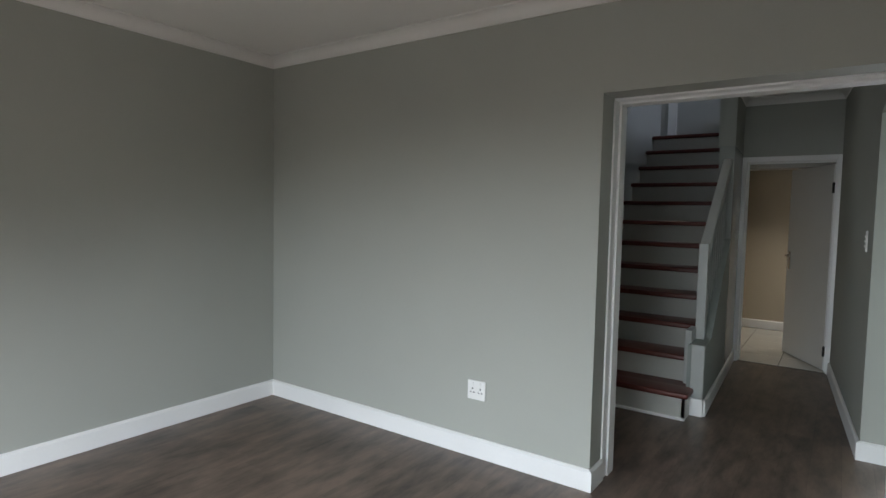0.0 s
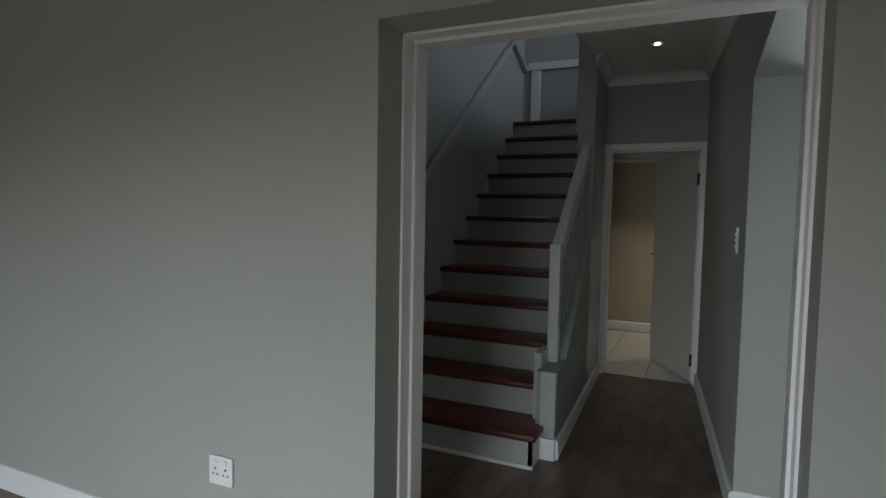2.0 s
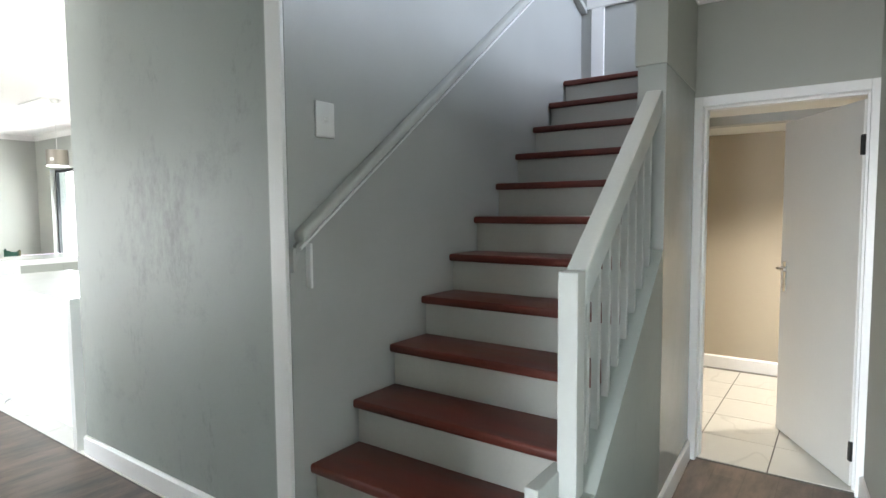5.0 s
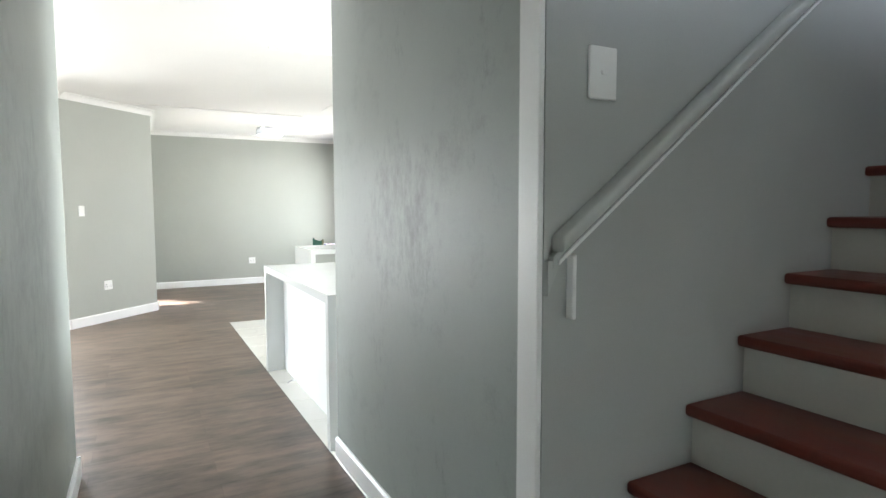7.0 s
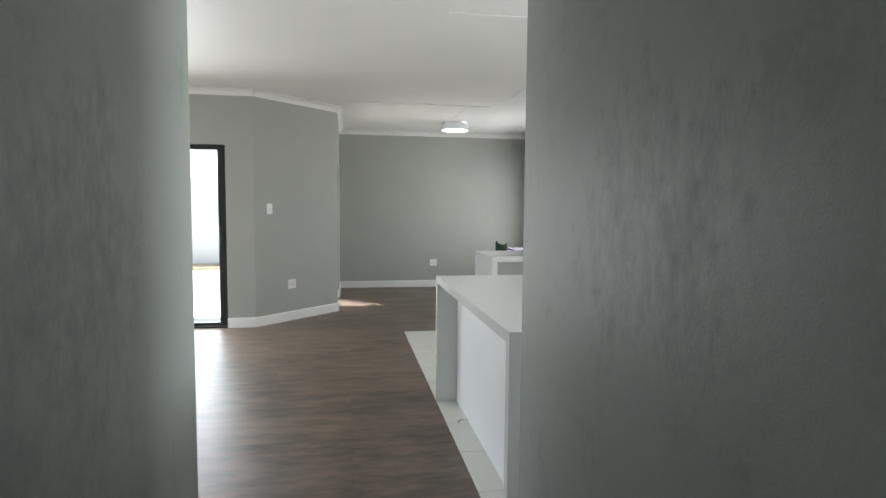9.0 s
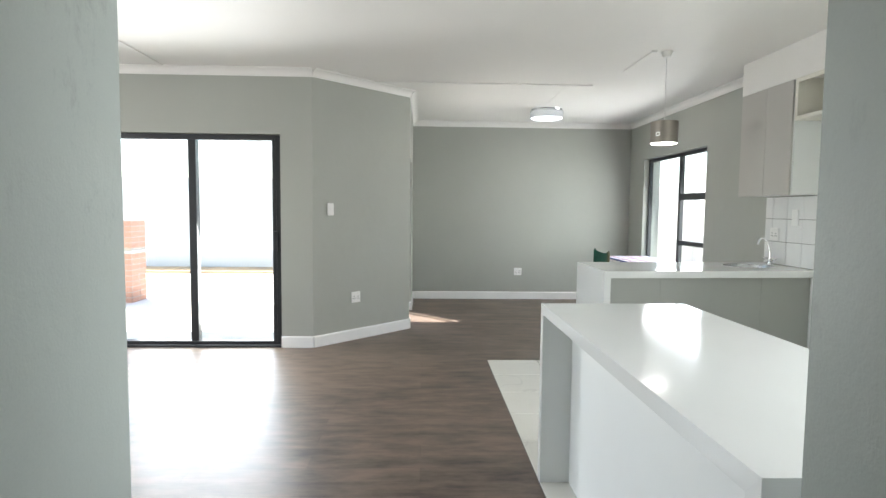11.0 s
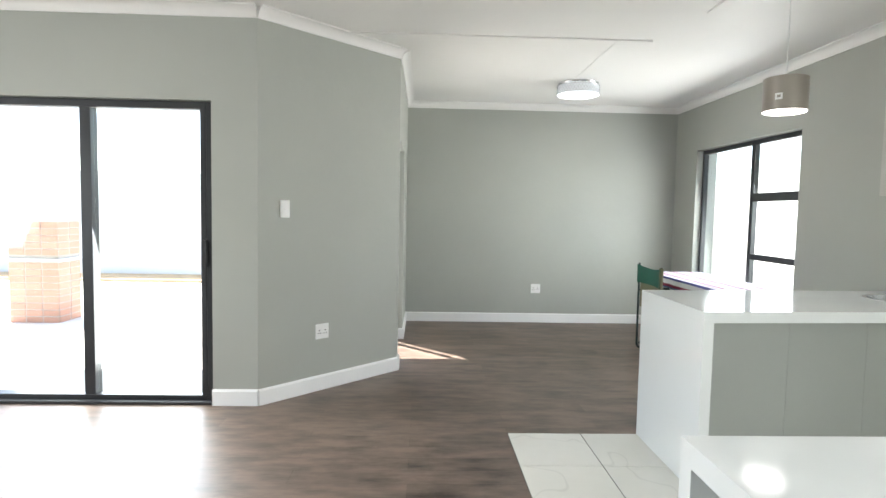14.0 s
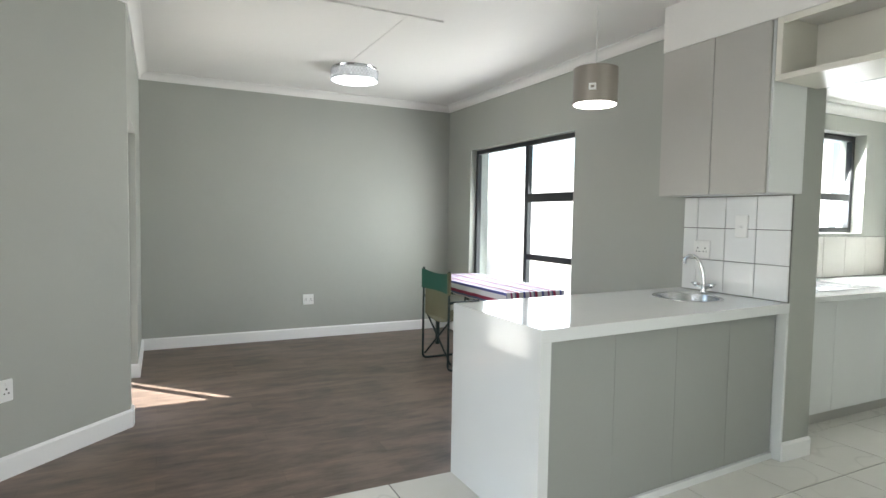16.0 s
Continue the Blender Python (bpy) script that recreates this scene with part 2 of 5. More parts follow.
veined(M_TILE)
M_TREAD = material("tread_varnished_mahogany", (0.105, 0.020, 0.012), 0.40, 0, 0.35, 3.0, 30, 0.08, stretch=(0.6, 8, 8))
M_BLACK = material("hinge_black_steel", (0.03, 0.03, 0.03), 0.4, 0.6, 0.1, 5, 80, 0.02)
M_DOOR = material("door_paint_white", (0.74, 0.73, 0.70), 0.38, 0, 0.04, 2, 70, 0.03)
M_SHADE = material("lamp_shade_taupe", (0.30, 0.27, 0.235), 0.36, 0.45, 0.06, 5, 150, 0.05)
M_CORD = material("cord_white", (0.75, 0.75, 0.72), 0.5, 0, 0.02, 5, 50, 0)
M_GREEN = material("canvas_green", (0.012, 0.085, 0.055), 0.8, 0, 0.15, 6, 400, 0.3)
M_KHAKI = material("canvas_olive", (0.16, 0.15, 0.09), 0.85, 0, 0.15, 6, 400, 0.3)
M_TUBE = material("chair_tube_dark_green", (0.015, 0.03, 0.028), 0.35, 0.3, 0.1, 5, 80, 0.02)
M_BRICK = material("brick_red", (0.50, 0.27, 0.20), 0.85, 0, 0.2, 6, 60, 0.4, rand=0.5)
M_MORTAR = material("mortar_grey", (0.42, 0.39, 0.35), 0.95, 0, 0.15, 6, 100, 0.4)
M_PAVING = material("patio_paving_pale", (0.66, 0.64, 0.60), 0.8, 0, 0.12, 1.5, 60, 0.2)
# Assumed ground colour, kept dark so little sunlight bounces up indoors.
M_DARK_GROUND = material("ground_grey_low_bounce", (0.20, 0.19, 0.175), 0.85, 0, 0.2, 1.5, 60, 0.3)
M_BOUNDARY = material("boundary_wall_plaster_cream", (0.74, 0.72, 0.67), 0.85, 0, 0.1, 0.8, 40, 0.3)
M_GRASS = material("dry_lawn_and_soil", (0.56, 0.37, 0.20), 0.9, 0, 0.4, 3, 120, 0.6)
M_ROOF = material("patio_soffit_white", (0.70, 0.69, 0.66), 0.7, 0, 0.05, 1, 40, 0.05)


def wood_floor():
    """Dark brown vinyl planks that run along y."""
    m = bpy.data.materials.new("floor_vinyl_plank_brown")
    m.use_nodes = True
    n, l = m.node_tree.nodes, m.node_tree.links
    b = n["Principled BSDF"]
    co = n.new("ShaderNodeTexCoord")
    turn = n.new("ShaderNodeMapping")
    turn.inputs["Rotation"].default_value = (0, 0, radians(90))
    l.new(co.outputs["Object"], turn.inputs[0])
    plank = n.new("ShaderNodeTexBrick")
    plank.inputs["Scale"].default_value = 1.0
    plank.inputs["Brick Width"].default_value, plank.inputs["Row Height"].default_value = 1.22, 0.152
    plank.inputs["Mortar Size"].default_value = 0.0012
    plank.inputs["Color1"].default_value, plank.inputs["Color2"].default_value = (0.35, 0.35, 0.35, 1), (0.75, 0.75, 0.75, 1)
    plank.inputs["Mortar"].default_value = (0.12, 0.12, 0.12, 1)
    l.new(turn.outputs[0], plank.inputs[0])
    grain_map = n.new("ShaderNodeMapping")
    grain_map.inputs["Scale"].default_value = (4.5, 1.2, 1.0)
    l.new(co.outputs["Object"], grain_map.inputs[0])
    grain = n.new("ShaderNodeTexNoise")
    grain.inputs["Scale"].default_value, grain.inputs["Detail"].default_value, grain.inputs["Roughness"].default_value = 2.4, 8, 0.65
    l.new(grain_map.outputs[0], grain.inputs["Vector"])
    big = n.new("ShaderNodeTexNoise")
    big.inputs["Scale"].default_value, big.inputs["Detail"].default_value = 1.4, 3
    l.new(co.outputs["Object"], big.inputs["Vector"])
    a = n.new("ShaderNodeMath")
    a.operation = "MULTIPLY_ADD"
    l.new(plank.outputs["Color"], a.inputs[0])
    a.inputs[1].default_value = 0.26
    l.new(grain.outputs[0], a.inputs[2])
    c = n.new("ShaderNodeMath")
    c.operation = "MULTIPLY_ADD"
    l.new(big.outputs[0], c.inputs[0])
    c.inputs[1].default_value = 0.35
    l.new(a.outputs[0], c.inputs[2])
    ramp = n.new("ShaderNodeValToRGB")
    ramp.color_ramp.elements[0].position, ramp.color_ramp.elements[0].color = 0.57, (0.037, 0.025, 0.0198, 1)
    ramp.color_ramp.elements[1].position, ramp.color_ramp.elements[1].color = 0.96, (0.204, 0.149, 0.115, 1)
    l.new(c.outputs[0], ramp.inputs[0])
    l.new(ramp.outputs[0], b.inputs["Base Color"])
    rr = n.new("ShaderNodeMapRange")
    rr.inputs["To Min"].default_value, rr.inputs["To Max"].default_value = 0.31, 0.50
    l.new(grain.outputs[0], rr.inputs[0])
    l.new(rr.outputs[0], b.inputs["Roughness"])
    bp = n.new("ShaderNodeBump")
    bp.inputs["Strength"].default_value, bp.inputs["Distance"].default_value = 0.12, 0.004
    l.new(grain.outputs[0], bp.inputs["Height"])
    l.new(bp.outputs[0], b.inputs["Normal"])
    return m


def cloth_plaid():
    """A striped tablecloth in red, blue and white."""
    m = bpy.data.materials.new("tablecloth_striped_cotton")
    m.use_nodes = True
    n, l = m.node_tree.nodes, m.node_tree.links
    b = n["Principled BSDF"]
    b.inputs["Roughness"].default_value = 0.85
    co = n.new("ShaderNodeTexCoord")
    sep = n.new("ShaderNodeSeparateXYZ")
    l.new(co.outputs["UV"], sep.inputs[0])
    mul = n.new("ShaderNodeMath")
    mul.operation = "MULTIPLY"
    mul.inputs[1].default_value = 5.2
    l.new(sep.outputs["Y"], mul.inputs[0])
    fr = n.new("ShaderNodeMath")
    fr.operation = "FRACT"
    l.new(mul.outputs[0], fr.inputs[0])
    ramp = n.new("ShaderNodeValToRGB")
    ramp.color_ramp.interpolation = "CONSTANT"
    e = ramp.color_ramp.elements
    e[0].position, e[0].color = 0.0, (0.30, 0.03, 0.08, 1)
    e[1].position, e[1].color = 0.15, (0.72, 0.69, 0.72, 1)
    for p, c in ((0.38, (0.10, 0.10, 0.30, 1)), (0.50, (0.66, 0.63, 0.70, 1)), (0.70, (0.24, 0.03, 0.13, 1)), (0.80, (0.68, 0.66, 0.70, 1)), (0.92, (0.12, 0.17, 0.30, 1))):
        k = e.new(p)
        k.color = c
    l.new(fr.outputs[0], ramp.inputs[0])
    l.new(ramp.outputs[0], b.inputs["Base Color"])
    weave = n.new("ShaderNodeTexNoise")
    weave.inputs["Scale"].default_value = 500
    l.new(co.outputs["Object"], weave.inputs["Vector"])
    bp = n.new("ShaderNodeBump")
    bp.inputs["Strength"].default_value, bp.inputs["Distance"].default_value = 0.2, 0.002
    l.new(weave.outputs[0], bp.inputs["Height"])
    l.new(bp.outputs[0], b.inputs["Normal"])
    return m


def glass():
    m = bpy.data.materials.new("window_glass")
    m.use_nodes = True
    n, l = m.node_tree.nodes, m.node_tree.links
    n.remove(n["Principled BSDF"])
    clear, shine, mix, fr = n.new("ShaderNodeBsdfTransparent"), n.new("ShaderNodeBsdfGlossy"), n.new("ShaderNodeMixShader"), n.new("ShaderNodeLayerWeight")
    clear.inputs[0].default_value = (0.95, 0.97, 0.96, 1)
    shine.inputs["Roughness"].default_value = 0.02
    fr.inputs[0].default_value = 0.5
    pw = n.new("ShaderNodeMath")
    pw.operation = "POWER"
    pw.inputs[1].default_value = 4.0
    l.new(fr.outputs["Facing"], pw.inputs[0])
    ml = n.new("ShaderNodeMath")
    ml.operation = "MULTIPLY_ADD"
    ml.inputs[1].default_value, ml.inputs[2].default_value = 0.5, 0.035
    l.new(pw.outputs[0], ml.inputs[0])
    l.new(ml.outputs[0], mix.inputs[0])
    l.new(clear.outputs[0], mix.inputs[1])
    l.new(shine.outputs[0], mix.inputs[2])
    l.new(mix.outputs[0], n["Material Output"].inputs[0])
    return m


def glow(name, color, strength):
    m = bpy.data.materials.new(name)
    m.use_nodes = True
    b = m.node_tree.nodes["Principled BSDF"]
    b.inputs["Base Color"].default_value = (0.8, 0.8, 0.8, 1)
    b.inputs["Emission Color"].default_value = (*color, 1)
    b.inputs["Emission Strength"].default_value = strength
    return m


M_FLOOR = wood_floor()
M_CLOTH = cloth_plaid()
M_GLASS = glass()
M_LAMP = glow("lamp_diffuser_lit", (0.85, 0.92, 1.0), 0.7)
M_LAMPSIDE = glow("lamp_side_lit", (0.80, 0.90, 1.0), 0.07)
M_DIFF = glow("pendant_diffuser", (1.0, 0.98, 0.95), 2.2)
M_DOWN = glow("downlight_lit", (1.0, 0.92, 0.8), 7.0)


# ---- helpers for building ----
def box(bm, x0, x1, y0, y1, z0, z1, bevel=0.0, segments=1):
    """Adds a box, with its edges rounded by bevel."""
    m = Matrix.Translation(((x0 + x1) / 2, (y0 + y1) / 2, (z0 + z1) / 2)) @ Matrix.Diagonal((abs(x1 - x0), abs(y1 - y0), abs(z1 - z0), 1))
    made = bmesh.ops.create_cube(bm, size=1, matrix=m)["verts"]
    if bevel:
        edges = {e for v in made for e in v.link_edges}
        bmesh.ops.bevel(bm, geom=list(edges), offset=bevel, segments=segments, affect="EDGES", profile=0.5)
    return bm


def boxed(x0, x1, y0, y1, z0, z1, bevel=0.0, segments=1):
    return box(bmesh.new(), x0, x1, y0, y1, z0, z1, bevel, segments)


def prism(profile, along, bevel=0.0):
    """A solid from a closed outline of 3D points, swept by the vector along."""
    bm = bmesh.new()
    a = [bm.verts.new(p) for p in profile]
    b = [bm.verts.new(Vector(p) + Vector(along)) for p in profile]
    bm.faces.new(a)
    bm.faces.new(list(reversed(b)))
    for i in range(len(a)):
        j = (i + 1) % len(a)
        bm.faces.new((a[j], a[i], b[i], b[j]))
    bmesh.ops.recalc_face_normals(bm, faces=bm.faces[:])
    if bevel:
        bmesh.ops.bevel(bm, geom=bm.edges[:], offset=bevel, segments=2, affect="EDGES", profile=0.5)
    return bm


def tube(points, radius, sides=12, closed=False):
    """A round bar along a line of points."""
    bm = bmesh.new()
    pts = [Vector(p) for p in points]
    rings = []
    side = None
    for i, p in enumerate(pts):
        d = (pts[min(i + 1, len(pts) - 1)] - pts[max(i - 1, 0)]).normalized()
        if side is None:
            side = d.orthogonal().normalized()
        side = (side - d * side.dot(d)).normalized()
        up = d.cross(side)
        rings.append([bm.verts.new(p + radius * (math.cos(a) * side + math.sin(a) * up)) for a in [2 * math.pi * k / sides for k in range(sides)]])
    for r, s in zip(rings, rings[1:]):
        for k in range(sides):
            bm.faces.new((r[k], r[(k + 1) % sides], s[(k + 1) % sides], s[k]))
    bm.faces.new(list(reversed(rings[0])))
    bm.faces.new(rings[-1])
    bmesh.ops.recalc_face_normals(bm, faces=bm.faces[:])
    return bm


def lathe(outline, x=0, y=0, z=0, sides=40):
    """A turned solid: outline of (radius, height) about a vertical axis."""
    bm = bmesh.new()
    rings = [[bm.verts.new((x + r * math.cos(2 * math.pi * k / sides), y + r * math.sin(2 * math.pi * k / sides), z + h)) for k in range(sides)] for r, h in outline]
    for r, s in zip(rings, rings[1:]):
        for k in range(sides):
            bm.faces.new((r[k], r[(k + 1) % sides], s[(k + 1) % sides], s[k]))
    for ring in (rings[0], rings[-1]):
        bm.faces.new(ring)
    bmesh.ops.recalc_face_normals(bm, faces=bm.faces[:])
    return bm


def mesh_of(name, bm, mat, smooth=False):
    me = bpy.data.meshes.new(name)
    bm.to_mesh(me)
    bm.free()
    me.materials.append(mat)
    if smooth:
        for p in me.polygons:
            p.use_smooth = True
        me.set_sharp_from_angle(angle=radians(40))
    return me


def part(name, bm, mat, parent, label="", smooth=False):
    """Links a bmesh as one mesh object under a thing or a part."""
    ob = new(name, mesh_of(name, bm, mat, smooth))
    if parent:
        ob.parent = parent
        base = parent.matrix_world
        ob.matrix_parent_inverse = base.inverted()
    if label:
        ob["label"] = label
    return ob


def thing(name, x, y, z, label, category, group="", kind="", turn=0):
    """An empty at a thing's base; its parts are built in world coordinates and parented to it."""
    ob = tagged(new(name), label, category, group, kind)
    ob.matrix_world = pose(x, y, z, 0, 0, turn)
    ob.empty_display_size = 0.1
    bpy.context.view_layer.update()
    return ob


def setting(name, bm, mat, label="", category="", smooth=False):
    return tagged(new(name, mesh_of(name, bm, mat, smooth)), label, category, kind="structure")


def wall(name, axis, at, thick, a0, a1, z0, z1, mat, holes=(), label="", rounded=0.0):
    """A wall whose face lies at `at` on x or y, `thick` deep (signed), from a0 to a1, with holes (b0, b1, h0, h1) through it."""
    bm = bmesh.new()
    cuts = sorted({a0, a1, *[h[0] for h in holes], *[h[1] for h in holes]})
    lo, hi = min(at, at + thick), max(at, at + thick)
    for u, v in zip(cuts, cuts[1:]):
        spans = [(z0, z1)]
        for b0, b1, h0, h1 in holes:
            if b0 <= u and v <= b1:
                spans = [s for p, q in spans for s in ((p, min(q, h0)), (max(p, h1), q)) if s[1] - s[0] > 1e-4]
        for p, q in spans:
            if axis == "y":
                box(bm, u, v, lo, hi, p, q)
            else:
                box(bm, lo, hi, u, v, p, q)
    bmesh.ops.remove_doubles(bm, verts=bm.verts[:], dist=1e-4)
    seen = {}
    for f in bm.faces:
        seen.setdefault(tuple(sorted(v.index for v in f.verts)), []).append(f)
    inner = [f for fs in seen.values() if len(fs) > 1 for f in fs]
    if inner:
        bmesh.ops.delete(bm, geom=inner, context="FACES")
    return setting(name, bm, mat, label or "painted plaster wall", "wall")


def skirting(x0, y0, x1, y1, side, h=0.115, t=0.018):
    """A skirting board with an eased top from one floor point to another; side: +1 stands to the left of the way, -1 to the right."""
    d = Vector((x1 - x0, y1 - y0, 0))
    u = d.normalized()
    n = Vector((-u.y, u.x, 0)) * side
    p = Vector((x0, y0, 0.001))
    prof = [p, p + n * t, p + n * t + Vector((0, 0, h - 0.012)), p + n * (t * 0.45) + Vector((0, 0, h)), p + Vector((0, 0, h))]
    ob = setting("baseboard", prism(prof, d), M_TRIM, "white painted skirting board along the wall", "skirting board")
    return ob


def cornice(x0, y0, x1, y1, side, z, s=0.075):
    """A coved cornice under a ceiling."""
    d = Vector((x1 - x0, y1 - y0, 0))
    u = d.normalized()
    n = Vector((-u.y, u.x, 0)) * side
    p = Vector((x0, y0, z - 0.001))
    prof = [p, p - Vector((0, 0, s))]
    prof += [p - Vector((0, 0, s)) + n * (0.012 + (s - 0.012) * (1 - math.cos(a))) + Vector((0, 0, (s - 0.01) * math.sin(a))) for a in [math.pi / 2 * k / 6 for k in range(7)]]
    prof.append(p + n * s)
    return setting("trim", prism(prof, d), M_CORNICE, "white coved plaster cornice", "cornice", smooth=True)


# ---- plan ----
ROOM_L, ROOM_Y, ROOM_BACK, ROOM_R = -1.621, -1.574, -5.4, 3.9
OP0, OP1, OP_H = 0.906, 2.142, 2.03
COR_Y0, COR_Y1, COR_END, COR_LEND = -1.27, 0.03, -1.865, -2.25
PALE_Y, BATH_Y = -0.20, 1.963
SLD_X, FAR_X, WIN_Y, PATIO_Y = -6.622, -9.80, 2.634, -0.76
LIV_S = -5.5
C_ROOM, C_HALL, C_LIV, C_BATH = 2.54, 2.60, 2.74, 2.06
TOP = 0.925
SPLAY_Y, PATIO_X, WALL_END = -1.69, -7.56, -5.468

# ---- floors and ground ----
# Ground kept dark to hold down bounced light on walls and ceilings.
setting("ground", boxed(-300, 300, -300, 300, -0.32, -0.12), M_DARK_GROUND, "assumed grey ground around the house, dark to limit bounced light", "ground")
setting("pavement", boxed(-15.0, SLD_X - 0.225, -30, 15.4, -0.119, -0.114), M_PAVING, "pale paved patio around the dining room", "paving")
bm = boxed(SLD_X - 0.05, 4.1, -5.65, 2.85, -0.11, 0.0)
box(bm, -9.95, SLD_X - 0.05, -0.86, 2.85, -0.11, 0.0)
box(bm, -6.5, -3.0, 2.85, 5.6, -0.11, 0.0)
box(bm, 0.3, 2.5, 2.85, 4.2, -0.11, 0.0)
c1, c2, c3 = Vector((SLD_X - 0.05, -0.86, -0.11)), Vector((-7.6, -0.86, -0.11)), Vector((SLD_X - 0.05, -1.74, -0.11))
low = [bm.verts.new(p) for p in (c1, c2, c3)]
high = [bm.verts.new(p + Vector((0, 0, 0.11))) for p in (c1, c2, c3)]
bm.faces.new(high)
bm.faces.new(list(reversed(low)))
for i in range(3):
    bm.faces.new((low[i], low[(i + 1) % 3], high[(i + 1) % 3], high[i]))
bmesh.ops.recalc_face_normals(bm, faces=bm.faces[:])
setting("floor", bm, M_FLOOR, "dark brown vinyl plank floor", "floor")

# ---- walls ----
wall("wall_room_west", "x", ROOM_L, COR_LEND - ROOM_L, ROOM_BACK - 0.25, ROOM_Y, 0, 2.82, M_WALL)
wall("wall_room_north", "y", ROOM_Y, 0.15, COR_LEND, ROOM_R + 0.2, 0, 2.82, M_WALL, [(OP0, OP1, 0, OP_H)])
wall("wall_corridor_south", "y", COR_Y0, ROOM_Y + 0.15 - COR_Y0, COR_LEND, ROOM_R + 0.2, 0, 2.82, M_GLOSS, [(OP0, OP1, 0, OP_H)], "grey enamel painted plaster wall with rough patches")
wall("wall_room_south", "y", ROOM_BACK, -0.25, ROOM_L, ROOM_R + 0.2, 0, 2.75, M_WALL, [(-0.5, 1.9, 0.0, 2.05)])
wall("wall_room_east", "x", ROOM_R, 0.2, ROOM_BACK, ROOM_Y, 0, 2.75, M_WALL)
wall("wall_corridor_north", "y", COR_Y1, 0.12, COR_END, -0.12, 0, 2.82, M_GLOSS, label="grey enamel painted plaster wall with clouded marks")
wall("wall_stair_west", "x", 0.0, -0.12, COR_Y1, 3.1, 0, 5.3, M_STAIRWALL, label="grey enamel painted stair wall")
wall("wall_stair_back", "y", 2.98, 0.12, 0.0, 3.1, 2.0, 5.3, M_STAIRWALL)
wall("wall_upstairs_south", "y", 0.28, -0.12, 0.0, 3.1, 2.72, 5.3, M_STAIRWALL)
wall("wall_upstairs_east", "x", 3.0, 0.12, 0.28, 2.98, 2.78, 5.3, M_STAIRWALL, [(1.3, 2.6, 3.5, 4.6)])
setting("wall_stair_east", prism([(0.978, 1.2, 0), (1.102, 1.2, 0), (1.062, 2.0, 0), (1.062, 2.07, 0), (0.978, 2.07, 0)], (0, 0, 2.07)), M_COLUMN, "glossy grey enamel painted wall beside the stairs", "wall")
setting("wall_stair_east_upper", prism([(0.968, 1.19, 2.062), (1.106, 1.19, 2.062), (1.065, 2.0, 2.062), (1.065, 2.98, 2.062), (0.968, 2.98, 2.062)], (0, 0, 0.71)), M_WALL, "grey painted upper wall beside the stairs", "wall")
HALL_N, HALL_S, JAMB = 1.872, 2.058, 0.262
setting("wall_hall_east", prism([(HALL_S, PALE_Y, 0), (HALL_S + JAMB, PALE_Y, 0), (HALL_S + JAMB, 2.3, 0), (HALL_N, 2.3, 0), (HALL_N, BATH_Y, 0)], (0, 0, 2.72)), M_WALL, "grey-green painted hall wall", "wall")
wall("wall_hall_lintel", "x", HALL_S, JAMB, COR_Y0, PALE_Y, 2.05, 2.72, M_WALL)
wall("wall_bath_south", "y", BATH_Y, 0.11, 1.06, HALL_N, 0, 2.72, M_WALL, [(1.058, 1.888, 0, 2.02)])
wall("wall_entrance", "y", 1.0, 0.2, HALL_S + JAMB, 4.1, 0, 2.75, M_WALL, [(2.40, 3.30, 0, 2.05)])
wall("wall_entrance_east", "x", 3.9, 0.2, COR_Y0, 1.0, 0, 2.75, M_WALL)
wall("wall_sliding_door", "x", SLD_X, -0.22, LIV_S - 0.2, SPLAY_Y, 0, 2.82, M_WALL, [(-3.762, -2.003, 0.0, 2.112)])
wall("wall_living_south", "y", LIV_S, -0.2, SLD_X, COR_LEND, 0, 2.82, M_WALL, [(-5.3, -3.1, 0.8, 2.1)])
wall("wall_dining_west", "x", FAR_X, -0.22, PATIO_Y - 0.2, WIN_Y + 0.24, 0, 2.82, M_WALL)
wall("wall_dining_north", "y", WIN_Y, 0.24, FAR_X, WALL_END, 0, 2.82, M_WALL, [(-9.243, -7.403, 0.44, 2.155)])
wall("wall_patio_door", "y", PATIO_Y, -0.14, FAR_X, PATIO_X, 0, 2.82, M_WALL, [(-8.78, -7.68, 0, 2.02)])
n45 = Vector((-0.69, -0.72, 0)).normalized() * 0.16
pA, pB = Vector((SLD_X, SPLAY_Y, 0)), Vector((PATIO_X, PATIO_Y, 0))
setting("wall_splayed", prism([pA, pB, pB + n45, pA + n45], (0, 0, 2.82)), M_WALL, "grey-green painted splayed wall", "wall")
# The hole is an unseen opening, added for the kitchen fill lamp.
wall("wall_kitchen_north", "y", WIN_Y, 0.24, -3.2, -0.12, 0, 2.82, M_WALL, [(-2.4, -1.0, 1.1, 2.1)])
wall("wall_kitchen_lintel", "y", WIN_Y, 0.24, WALL_END, -3.2, 2.16, 2.82, M_WALL)
wall("wall_kitchen_east", "x", -0.12, -0.1, COR_Y1 + 0.12, WIN_Y, 0, 2.82, M_WALL)
wall("wall_scullery_west", "x", -6.36, -0.22, WIN_Y + 0.24, 5.7, 0, 2.82, M_WALL, [(4.38, 5.04, 1.3, 2.17)])
wall("wall_scullery_north", "y", 5.42, 0.2, -6.36, -3.0, 0, 2.82, M_WALL)
wall("wall_scullery_east", "x", -3.2, 0.2, WIN_Y + 0.24, 5.42, 0, 2.82, M_WALL)
wall("wall_bath_north", "y", 4.08, 0.12, 0.3, 2.4, 0, 2.3, M_BATHWALL, label="beige painted bathroom wall")
bm = boxed(0.52, 0.62, 2.2, 2.7, 0, 1.93)
box(bm, 0.52, 0.62, 2.7, 4.08, 0, 2.17)
